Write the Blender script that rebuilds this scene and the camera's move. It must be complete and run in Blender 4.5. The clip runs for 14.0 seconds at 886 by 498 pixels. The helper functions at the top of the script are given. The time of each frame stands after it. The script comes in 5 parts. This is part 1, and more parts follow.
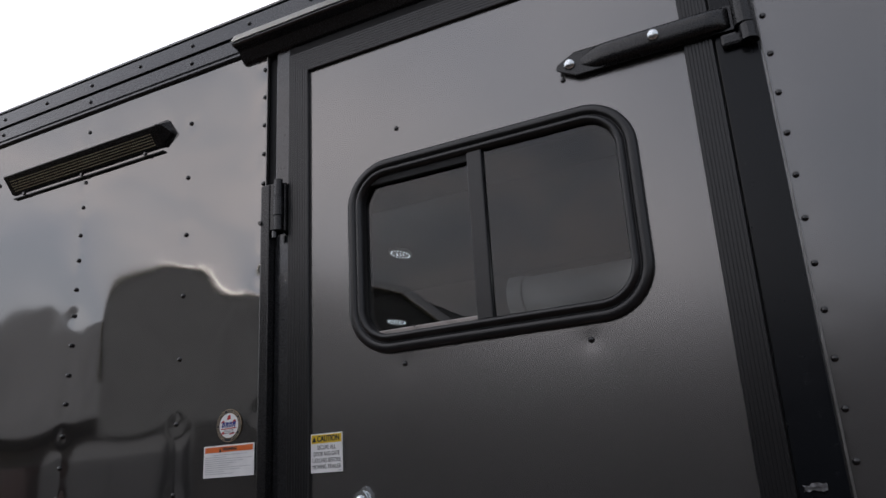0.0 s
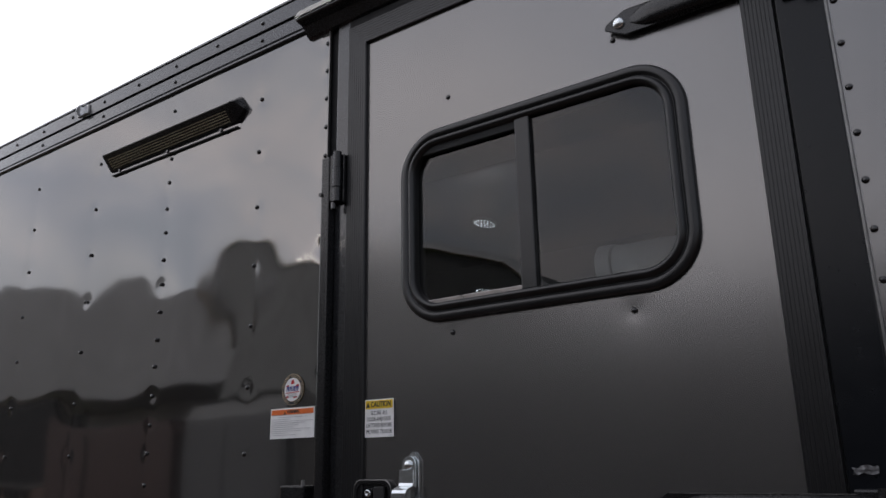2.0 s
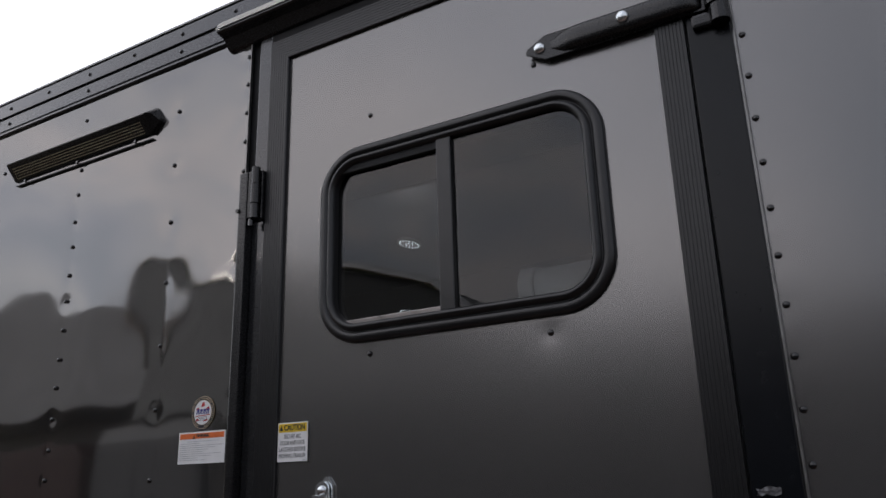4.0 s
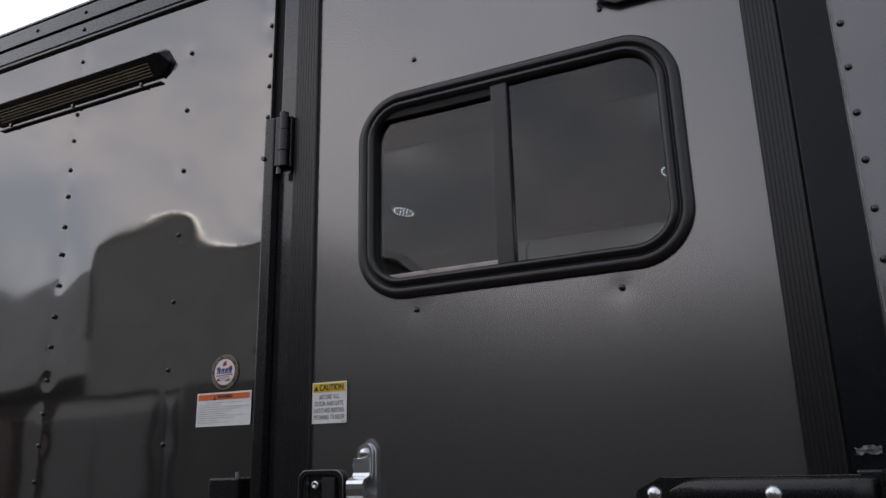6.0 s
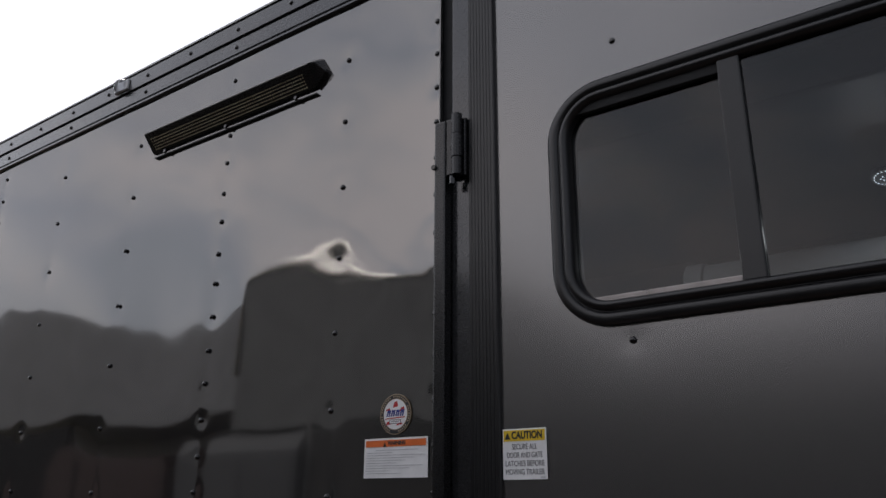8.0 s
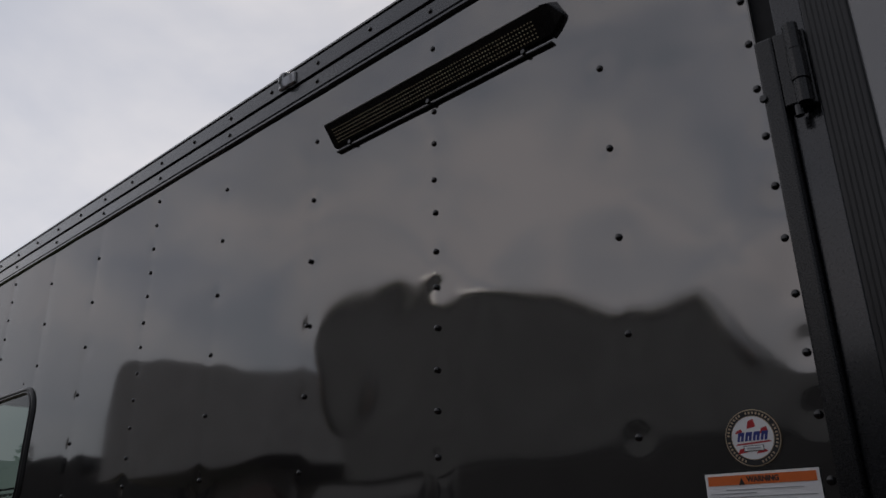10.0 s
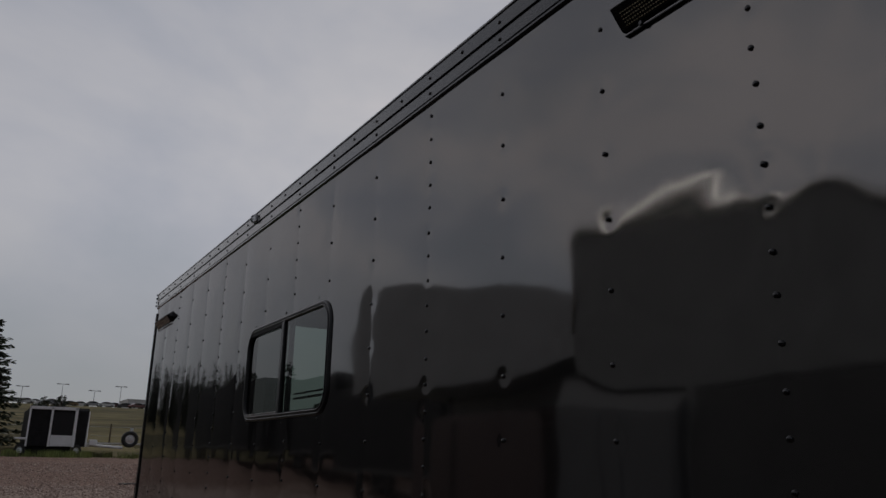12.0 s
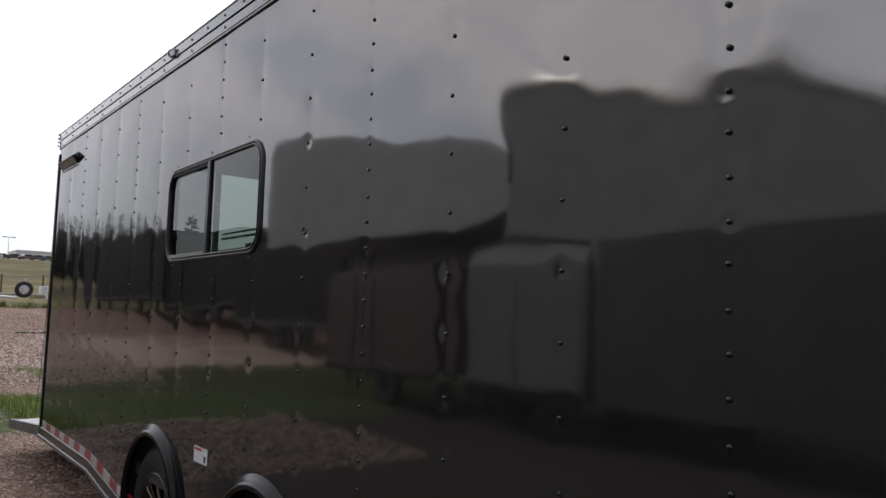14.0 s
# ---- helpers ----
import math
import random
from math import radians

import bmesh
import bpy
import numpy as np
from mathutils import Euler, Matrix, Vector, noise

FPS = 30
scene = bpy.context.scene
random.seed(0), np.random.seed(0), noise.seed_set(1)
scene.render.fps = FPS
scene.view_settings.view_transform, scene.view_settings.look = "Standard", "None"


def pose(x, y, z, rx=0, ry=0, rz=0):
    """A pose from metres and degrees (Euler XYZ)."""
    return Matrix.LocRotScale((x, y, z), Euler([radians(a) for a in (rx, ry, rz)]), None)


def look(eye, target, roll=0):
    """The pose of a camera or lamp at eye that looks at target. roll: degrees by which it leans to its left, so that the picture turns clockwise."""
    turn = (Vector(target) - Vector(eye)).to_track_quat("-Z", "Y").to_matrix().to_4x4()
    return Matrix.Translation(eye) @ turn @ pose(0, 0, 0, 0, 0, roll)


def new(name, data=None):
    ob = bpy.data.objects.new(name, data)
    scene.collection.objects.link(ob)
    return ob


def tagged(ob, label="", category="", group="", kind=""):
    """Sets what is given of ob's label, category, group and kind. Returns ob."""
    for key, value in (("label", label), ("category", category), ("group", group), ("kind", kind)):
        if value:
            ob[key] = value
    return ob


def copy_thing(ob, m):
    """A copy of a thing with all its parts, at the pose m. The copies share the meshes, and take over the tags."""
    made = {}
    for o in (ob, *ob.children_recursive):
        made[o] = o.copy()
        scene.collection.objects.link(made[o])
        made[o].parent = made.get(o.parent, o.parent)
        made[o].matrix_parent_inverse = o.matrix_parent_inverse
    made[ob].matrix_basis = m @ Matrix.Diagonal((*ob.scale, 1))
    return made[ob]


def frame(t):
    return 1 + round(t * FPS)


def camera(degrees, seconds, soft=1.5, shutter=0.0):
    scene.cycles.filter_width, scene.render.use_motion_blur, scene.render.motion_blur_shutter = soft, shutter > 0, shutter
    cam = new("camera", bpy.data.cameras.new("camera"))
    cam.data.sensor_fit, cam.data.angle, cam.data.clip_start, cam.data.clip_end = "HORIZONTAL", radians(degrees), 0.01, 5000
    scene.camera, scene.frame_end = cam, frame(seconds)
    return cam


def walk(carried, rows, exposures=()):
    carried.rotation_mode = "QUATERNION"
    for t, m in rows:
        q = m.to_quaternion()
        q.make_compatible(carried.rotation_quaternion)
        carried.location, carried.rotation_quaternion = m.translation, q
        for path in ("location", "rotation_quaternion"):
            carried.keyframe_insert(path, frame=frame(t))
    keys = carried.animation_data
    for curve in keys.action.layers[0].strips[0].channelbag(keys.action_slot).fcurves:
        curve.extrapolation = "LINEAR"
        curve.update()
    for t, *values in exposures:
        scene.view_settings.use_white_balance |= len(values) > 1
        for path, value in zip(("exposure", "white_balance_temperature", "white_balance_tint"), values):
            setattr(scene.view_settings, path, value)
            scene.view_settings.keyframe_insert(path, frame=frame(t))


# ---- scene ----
cam = camera(60.4, 14.0)
PATH = [
    (0, (1.827, -1.383, 1.44), (0.987, 0.33, 2.042), -3.3),
    (0.5, (1.836, -1.384, 1.432), (0.95, 0.314, 2.008), -2.7),
    (1, (1.881, -1.363, 1.438), (0.904, 0.301, 1.964), -2.4),
    (1.5, (1.93, -1.321, 1.438), (0.845, 0.272, 1.971), -1.5),
    (2, (1.95, -1.302, 1.435), (0.834, 0.268, 1.972), -1.1),
    (2.5, (1.966, -1.294, 1.44), (0.883, 0.286, 2.017), -1.5),
    (3, (1.981, -1.273, 1.43), (0.987, 0.355, 2.031), -2.0),
    (3.2, (1.975, -1.277, 1.439), (0.998, 0.372, 2.011), -2.2),
    (5.3, (1.883, -1.27, 1.43), (0.962, 0.396, 2.044), -0.9),
    (5.5, (1.831, -1.266, 1.424), (0.922, 0.412, 2.023), -0.8),
    (6, (1.724, -1.289, 1.409), (0.89, 0.447, 1.948), -1.4),
    (6.5, (1.689, -1.319, 1.422), (0.963, 0.467, 1.954), -2.7),
    (7, (1.656, -1.335, 1.427), (0.949, 0.444, 2.003), -2.4),
    (7.5, (1.581, -1.287, 1.454), (0.636, 0.385, 2.012), -0.9),
    (8, (1.483, -1.13, 1.452), (0.383, 0.416, 2.084), 0.3),
    (8.2, (1.432, -1.09, 1.458), (0.306, 0.427, 2.116), 0.6),
    (10.3, (0.95, -1.023, 1.487), (-0.338, 0.308, 2.242), -0.9),
    (10.5, (0.949, -0.997, 1.49), (-0.363, 0.292, 2.275), -0.8),
    (11, (0.928, -0.989, 1.481), (-0.457, 0.208, 2.286), -0.5),
    (11.5, (0.874, -1.038, 1.449), (-0.697, 0.005, 2.116), 1.1),
    (12, (0.81, -1.15, 1.429), (-0.849, -0.166, 1.96), 1.1),
    (12.5, (0.79, -1.232, 1.405), (-0.819, -0.13, 1.847), -0.7),
    (13, (0.781, -1.257, 1.387), (-0.829, -0.121, 1.727), 0.4),
    (13.5, (0.769, -1.25, 1.372), (-0.834, -0.08, 1.625), 1.2),
    (14, (0.757, -1.247, 1.363), (-0.812, -0.019, 1.538), 1.6),
]
EXPOSURES = [(0.0, 0.12), (3.2, 0.08), (7.0, 0.14), (7.5, 0.10), (8.0, -0.22), (8.2, -0.30), (10.3, -1.35), (11.0, -1.70), (12.0, -1.75), (12.5, -1.52), (13.0, -0.92), (13.5, -0.32), (14.0, 0.02)]
walk(cam, [(t, look(eye, target, roll)) for t, eye, target, roll in PATH], EXPOSURES)

# ---- world, sun ----
SUN_ELEVATION, SUN_AZIMUTH = 48.0, 300.0   # degrees; azimuth clockwise from +y


def make_world():
    w = bpy.data.worlds.new("overcast_sky")
    w.use_nodes = True
    n, l = w.node_tree.nodes, w.node_tree.links
    n.clear()
    out, mix = n.new("ShaderNodeOutputWorld"), n.new("ShaderNodeMixShader")
    clear, cloud = n.new("ShaderNodeBackground"), n.new("ShaderNodeBackground")
    sky = n.new("ShaderNodeTexSky")
    sky.sky_type, sky.sun_disc = "NISHITA", False
    sky.sun_elevation, sky.sun_rotation = radians(SUN_ELEVATION), radians(SUN_AZIMUTH)
    l.new(sky.outputs[0], clear.inputs[0])
    clear.inputs[1].default_value = 0.12
    co, mp = n.new("ShaderNodeTexCoord"), n.new("ShaderNodeMapping")
    mp.inputs["Scale"].default_value = (1.0, 1.0, 2.0)
    mp.inputs["Location"].default_value = (0.35, 0.1, 0.2)
    l.new(co.outputs["Generated"], mp.inputs[0])
    noi = n.new("ShaderNodeTexNoise")
    noi.inputs["Scale"].default_value, noi.inputs["Detail"].default_value = 2.0, 5.0
    noi.inputs["Roughness"].default_value, noi.inputs["Distortion"].default_value = 0.5, 0.25
    l.new(mp.outputs[0], noi.inputs[0])
    ramp = n.new("ShaderNodeValToRGB")
    e = ramp.color_ramp.elements
    e[0].position, e[0].color = 0.30, (0.44, 0.48, 0.535, 1)
    e[1].position, e[1].color = 0.70, (0.82, 0.77, 0.765, 1)
    for p, c in ((0.43, (0.55, 0.565, 0.62, 1)), (0.56, (0.665, 0.66, 0.685, 1))):
        k = e.new(p)
        k.color = c
    # the cloud is thinner and more broken towards -y
    sepw, side_fac, puff = n.new("ShaderNodeSeparateXYZ"), n.new("ShaderNodeMapRange"), n.new("ShaderNodeTexNoise")
    l.new(co.outputs["Generated"], sepw.inputs[0])
    l.new(sepw.outputs[1], side_fac.inputs[0])
    side_fac.inputs[1].default_value, side_fac.inputs[2].default_value = -0.1, -0.75
    side_fac.inputs[3].default_value, side_fac.inputs[4].default_value = 0.12, 1.05
    puff.inputs["Scale"].default_value, puff.inputs["Detail"].default_value = 5.5, 7.0
    puff.inputs["Roughness"].default_value, puff.inputs["Distortion"].default_value = 0.6, 0.35
    l.new(mp.outputs[0], puff.inputs[0])
    dev, mul, add = n.new("ShaderNodeMath"), n.new("ShaderNodeMath"), n.new("ShaderNodeMath")
    dev.operation, mul.operation, add.operation = "SUBTRACT", "MULTIPLY", "ADD"
    dev.inputs[1].default_value = 0.5
    l.new(puff.outputs["Fac"], dev.inputs[0])
    l.new(dev.outputs[0], mul.inputs[0])
    l.new(side_fac.outputs[0], mul.inputs[1])
    l.new(noi.outputs["Fac"], add.inputs[0])
    l.new(mul.outputs[0], add.inputs[1])
    l.new(add.outputs[0], ramp.inputs[0])
    # the overcast is brighter towards the hidden sun, dimmer and bluer away from it
    towards, glow, tone = n.new("ShaderNodeVectorMath"), n.new("ShaderNodeValToRGB"), n.new("ShaderNodeMix")
    towards.operation, tone.data_type, tone.blend_type = "DOT_PRODUCT", "RGBA", "MULTIPLY"
    a = radians(SUN_AZIMUTH)
    towards.inputs[1].default_value = (0.55 * math.sin(a), 0.35 * math.cos(a), 0.0)
    shift = n.new("ShaderNodeMath")
    shift.operation = "ADD"
    shift.inputs[1].default_value = 0.5
    l.new(co.outputs["Generated"], towards.inputs[0])
    l.new(towards.outputs["Value"], shift.inputs[0])
    l.new(shift.outputs[0], glow.inputs[0])
    g = glow.color_ramp.elements
    g[0].position, g[0].color = 0.29, (0.47, 0.475, 0.50, 1)
    g[1].position, g[1].color = 0.98, (1.16, 1.155, 1.17, 1)
    for p, c in ((0.49, (0.84, 0.835, 0.86, 1)), (0.74, (0.80, 0.80, 0.82, 1))):
        g.new(p).color = c
    tone.inputs[0].default_value = 1.0
    l.new(ramp.outputs[0], tone.inputs[6])
    l.new(glow.outputs[0], tone.inputs[7])
    # and greyer through the haze towards the horizon
    haze, low = n.new("ShaderNodeMapRange"), n.new("ShaderNodeMix")
    haze.interpolation_type, low.data_type = "SMOOTHSTEP", "RGBA"
    haze.inputs[1].default_value, haze.inputs[2].default_value = 0.0, 0.34
    haze.inputs[3].default_value, haze.inputs[4].default_value = 0.85, 0.0
    l.new(sepw.outputs[2], haze.inputs[0])
    l.new(haze.outputs[0], low.inputs[0])
    l.new(tone.outputs[2], low.inputs[6])
    bank = n.new("ShaderNodeValToRGB")
    k = bank.color_ramp.elements
    k[0].position, k[0].color = 0.36, (0.13, 0.13, 0.135, 1)
    k[1].position, k[1].color = 0.66, (0.40, 0.415, 0.43, 1)
    k.new(0.52).color = (0.22, 0.22, 0.23, 1)
    l.new(shift.outputs[0], bank.inputs[0])
    l.new(bank.outputs[0], low.inputs[7])
    l.new(low.outputs[2], cloud.inputs[0])
    cloud.inputs[1].default_value = 2.15
    mix.inputs[0].default_value = 0.9
    l.new(clear.outputs[0], mix.inputs[1])
    l.new(cloud.outputs[0], mix.inputs[2])
    l.new(mix.outputs[0], out.inputs[0])
    scene.world = w


make_world()
sun_data = bpy.data.lights.new("sun", "SUN")
sun_data.energy, sun_data.angle, sun_data.color = 0.9, radians(14), (1.0, 0.95, 0.88)
sun = new("sun", sun_data)
az, el = radians(SUN_AZIMUTH), radians(SUN_ELEVATION)
sun.matrix_world = look((math.sin(az) * math.cos(el) * 50, math.cos(az) * math.cos(el) * 50, math.sin(el) * 50), (0, 0, 0))


# ---- materials ----
def material(name, colour, rough=0.5, metal=0.0, coat=0.0, coat_rough=0.03, vary=0.12, scale=6.0, bump=0.0, bump_scale=60.0,
             rough_vary=0.08, spec=0.5, second=None, random_tint=0.0):
    """A surface with stains at one scale, grain at another, and fine relief."""
    m = bpy.data.materials.new(name)
    m.use_nodes = True
    n, l = m.node_tree.nodes, m.node_tree.links
    b = n["Principled BSDF"]
    b.inputs["Metallic"].default_value, b.inputs["Coat Weight"].default_value = metal, coat
    b.inputs["Coat Roughness"].default_value, b.inputs["Specular IOR Level"].default_value = coat_rough, spec
    co = n.new("ShaderNodeTexCoord")
    big, fine = n.new("ShaderNodeTexNoise"), n.new("ShaderNodeTexNoise")
    big.inputs["Scale"].default_value, big.inputs["Detail"].default_value = scale, 4.0
    fine.inputs["Scale"].default_value, fine.inputs["Detail"].default_value = bump_scale, 3.0
    l.new(co.outputs["Object"], big.inputs[0])
    l.new(co.outputs["Object"], fine.inputs[0])
    ramp = n.new("ShaderNodeValToRGB")
    e = ramp.color_ramp.elements
    dark = second or tuple(c * (1 - vary) for c in colour)
    e[0].position, e[0].color = 0.32, (*dark, 1)
    e[1].position, e[1].color = 0.68, (*[min(1, c * (1 + (0 if second else vary))) for c in colour], 1)
    l.new(big.outputs["Fac"], ramp.inputs[0])
    colour_out = ramp.outputs[0]
    if random_tint:
        info, hue = n.new("ShaderNodeObjectInfo"), n.new("ShaderNodeHueSaturation")
        rng = n.new("ShaderNodeMapRange")
        rng.inputs[3].default_value, rng.inputs[4].default_value = 1 - random_tint, 1 + random_tint
        l.new(info.outputs["Random"], rng.inputs[0])
        l.new(rng.outputs[0], hue.inputs["Value"])
        l.new(colour_out, hue.inputs["Color"])
        colour_out = hue.outputs[0]
    l.new(colour_out, b.inputs["Base Color"])
    rr = n.new("ShaderNodeMapRange")
    rr.inputs[3].default_value, rr.inputs[4].default_value = max(0.0, rough - rough_vary), min(1.0, rough + rough_vary)
    l.new(fine.outputs["Fac"], rr.inputs[0])
    l.new(rr.outputs[0], b.inputs["Roughness"])
    if bump:
        bp = n.new("ShaderNodeBump")
        bp.inputs["Strength"].default_value, bp.inputs["Distance"].default_value = bump, 0.002
        l.new(fine.outputs["Fac"], bp.inputs["Height"])
        l.new(bp.outputs[0], b.inputs["Normal"])
    return m


def glass(name, colour, rough=0.0):
    """Thin pane: a tinted straight view through it, and a mirror gloss that grows with the angle."""
    m = bpy.data.materials.new(name)
    m.use_nodes = True
    n, l = m.node_tree.nodes, m.node_tree.links
    n.remove(n["Principled BSDF"])
    clear, gloss, mix, fres = n.new("ShaderNodeBsdfTransparent"), n.new("ShaderNodeBsdfGlossy"), n.new("ShaderNodeMixShader"), n.new("ShaderNodeFresnel")
    clear.inputs[0].default_value, gloss.inputs["Roughness"].default_value, fres.inputs[0].default_value = (*colour, 1), rough, 1.58
    l.new(fres.outputs[0], mix.inputs[0])
    l.new(clear.outputs[0], mix.inputs[1])
    l.new(gloss.outputs[0], mix.inputs[2])
    l.new(mix.outputs[0], n["Material Output"].inputs[0])
    return m


def emitter(name, colour, strength):
    m = bpy.data.materials.new(name)
    m.use_nodes = True
    b = m.node_tree.nodes["Principled BSDF"]
    b.inputs["Base Color"].default_value = (*colour, 1)
    b.inputs["Emission Color"].default_value = (*colour, 1)
    b.inputs["Emission Strength"].default_value = strength
    return m


def ground_material():
    """Reddish gravel, with pale stone drifts and patches of grass whose edges follow noise."""
    m = bpy.data.materials.new("gravel_lot")
    m.use_nodes = True
    n, l = m.node_tree.nodes, m.node_tree.links
    b = n["Principled BSDF"]
    b.inputs["Roughness"].default_value = 0.95
    b.inputs["Specular IOR Level"].default_value = 0.2
    co = n.new("ShaderNodeTexCoord")
    sep = n.new("ShaderNodeSeparateXYZ")
    l.new(co.outputs["Object"], sep.inputs[0])

    def noise_at(scale, detail=4.0):
        k = n.new("ShaderNodeTexNoise")
        k.inputs["Scale"].default_value, k.inputs["Detail"].default_value = scale, detail
        l.new(co.outputs["Object"], k.inputs[0])
        return k.outputs["Fac"]

    def ramp(src, stops):
        r = n.new("ShaderNodeValToRGB")
        e = r.color_ramp.elements
        e[0].position, e[0].color = stops[0][0], (*stops[0][1], 1)
        e[1].position, e[1].color = stops[-1][0], (*stops[-1][1], 1)
        for p, c in stops[1:-1]:
            e.new(p).color = (*c, 1)
        l.new(src, r.inputs[0])
        return r.outputs[0]

    def math_node(op, a, c):
        k = n.new("ShaderNodeMath")
        k.operation = op
        for i, v in enumerate((a, c)):
            if isinstance(v, (int, float)):
                k.inputs[i].default_value = v
            else:
                l.new(v, k.inputs[i])
        return k.outputs[0]

    def mix(f, a, c):
        k = n.new("ShaderNodeMix")
        k.data_type = "RGBA"
        l.new(f, k.inputs[0])
        l.new(a, k.inputs[6])
        l.new(c, k.inputs[7])
        return k.outputs[2]

    def span(lo0, lo1, hi0, hi1, src):
        a = n.new("ShaderNodeMapRange")
        a.interpolation_type = "SMOOTHSTEP"
        a.inputs[1].default_value, a.inputs[2].default_value = lo0, lo1
        l.new(src, a.inputs[0])
        c = n.new("ShaderNodeMapRange")
        c.interpolation_type = "SMOOTHSTEP"
        c.inputs[1].default_value, c.inputs[2].default_value = hi0, hi1
        c.inputs[3].default_value, c.inputs[4].default_value = 1.0, 0.0
        l.new(src, c.inputs[0])
        return math_node("MULTIPLY", a.outputs[0], c.outputs[0])

    vor = n.new("ShaderNodeTexVoronoi")
    vor.inputs["Scale"].default_value = 34.0
    l.new(co.outputs["Object"], vor.inputs[0])
    bw = n.new("ShaderNodeRGBToBW")
    l.new(vor.outputs["Color"], bw.inputs[0])
    stone = ramp(bw.outputs[0], [(0.1, (0.085, 0.055, 0.046)), (0.5, (0.228, 0.142, 0.110)), (0.9, (0.44, 0.32, 0.258))])
    dust = ramp(noise_at(1.3), [(0.3, (0.180, 0.107, 0.085)), (0.7, (0.278, 0.176, 0.138))])
    half = n.new("ShaderNodeValue")
    half.outputs[0].default_value = 0.28
    gravel = mix(half.outputs[0], stone, dust)
    pale = ramp(noise_at(9.0), [(0.3, (0.33, 0.235, 0.195)), (0.7, (0.54, 0.43, 0.36))])
    # ragged edges: x and y pushed about by noise at two scales
    ragged = math_node("ADD", sep.outputs[0], math_node("ADD", math_node("MULTIPLY", math_node("SUBTRACT", noise_at(0.6), 0.5), 2.2), math_node("MULTIPLY", math_node("SUBTRACT", noise_at(4.0), 0.5), 0.9)))
    drift = math_node("MULTIPLY", span(-22.5, -19.5, -15.4, -14.8, ragged), ramp(noise_at(0.45), [(0.28, (0, 0, 0)), (0.5, (1, 1, 1))]))
    gravel = mix(drift, gravel, pale)
    turf = ramp(noise_at(5.0, 8.0), [(0.3, (0.034, 0.050, 0.016)), (0.6, (0.080, 0.102, 0.032)), (0.8, (0.165, 0.150, 0.068))])
    verge = n.new("ShaderNodeMapRange")
    verge.interpolation_type = "SMOOTHSTEP"
    verge.inputs[1].default_value, verge.inputs[2].default_value = -0.9, -1.9
    l.new(sep.outputs[1], verge.inputs[0])
    near = math_node("MULTIPLY", span(-12.4, -11.7, -8.7, -8.0, ragged), ramp(noise_at(0.9, 6.0), [(0.30, (0, 0, 0)), (0.42, (1, 1, 1))]))
    thin = math_node("MULTIPLY", span(-15.2, -14.9, -14.5, -14.1, ragged), ramp(noise_at(1.6, 5.0), [(0.42, (0, 0, 0)), (0.52, (1, 1, 1))]))
    broad = math_node("MULTIPLY", math_node("MULTIPLY", span(-14.9, -14.5, -9.4, -8.7, ragged), verge.outputs[0]), 0.7)
    patch = math_node("MAXIMUM", math_node("MAXIMUM", near, thin), broad)
    dry = ramp(noise_at(0.06, 6.0), [(0.3, (0.110, 0.098, 0.040)), (0.55, (0.215, 0.178, 0.082)), (0.75, (0.150, 0.135, 0.060))])
    brush = ramp(noise_at(0.9, 8.0), [(0.3, (0.060, 0.056, 0.024)), (0.7, (0.120, 0.100, 0.046))])
    field = mix(ramp(noise_at(0.17, 5.0), [(0.42, (0, 0, 0)), (0.60, (1, 1, 1))]), dry, brush)
    # Near-black brown painted on the -y ground for shade beside the parked trailers.
    shade_tone = ramp(noise_at(14.0, 6.0), [(0.3, (0.026, 0.021, 0.018)), (0.7, (0.058, 0.047, 0.040))])
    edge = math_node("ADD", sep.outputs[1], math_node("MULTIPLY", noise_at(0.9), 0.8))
    shade_zone = math_node("MULTIPLY", span(-15.0, -13.8, 60.0, 70.0, sep.outputs[0]), span(-40.0, -38.0, -0.7, 0.0, edge))
    gravel = mix(shade_zone, gravel, shade_tone)
    far = n.new("ShaderNodeMapRange")
    far.inputs[1].default_value, far.inputs[2].default_value = -36.5, -38.0
    l.new(sep.outputs[0], far.inputs[0])
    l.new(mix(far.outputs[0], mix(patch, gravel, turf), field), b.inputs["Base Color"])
    bp = n.new("ShaderNodeBump")
    bp.inputs["Strength"].default_value, bp.inputs["Distance"].default_value = 0.7, 0.02
    l.new(vor.outputs["Distance"], bp.inputs["Height"])
    l.new(bp.outputs[0], b.inputs["Normal"])
    return m


def paint_material(name, stops):
    """Car paint whose colour differs from car to car."""
    m = material(name, (0.4, 0.4, 0.4), 0.35, 0.0, 0.6)
    n, l = m.node_tree.nodes, m.node_tree.links
    info, ramp = n.new("ShaderNodeObjectInfo"), n.new("ShaderNodeValToRGB")
    ramp.color_ramp.interpolation = "CONSTANT"
    e = ramp.color_ramp.elements
    e[0].position, e[0].color = 0.0, (*stops[0], 1)
    e[1].position, e[1].color = 1.0 / len(stops), (*stops[1], 1)
    for i, c in enumerate(stops[2:], 2):
        e.new(i / len(stops)).color = (*c, 1)
    l.new(info.outputs["Random"], ramp.inputs[0])
    l.new(ramp.outputs[0], n["Principled BSDF"].inputs["Base Color"])
    return m


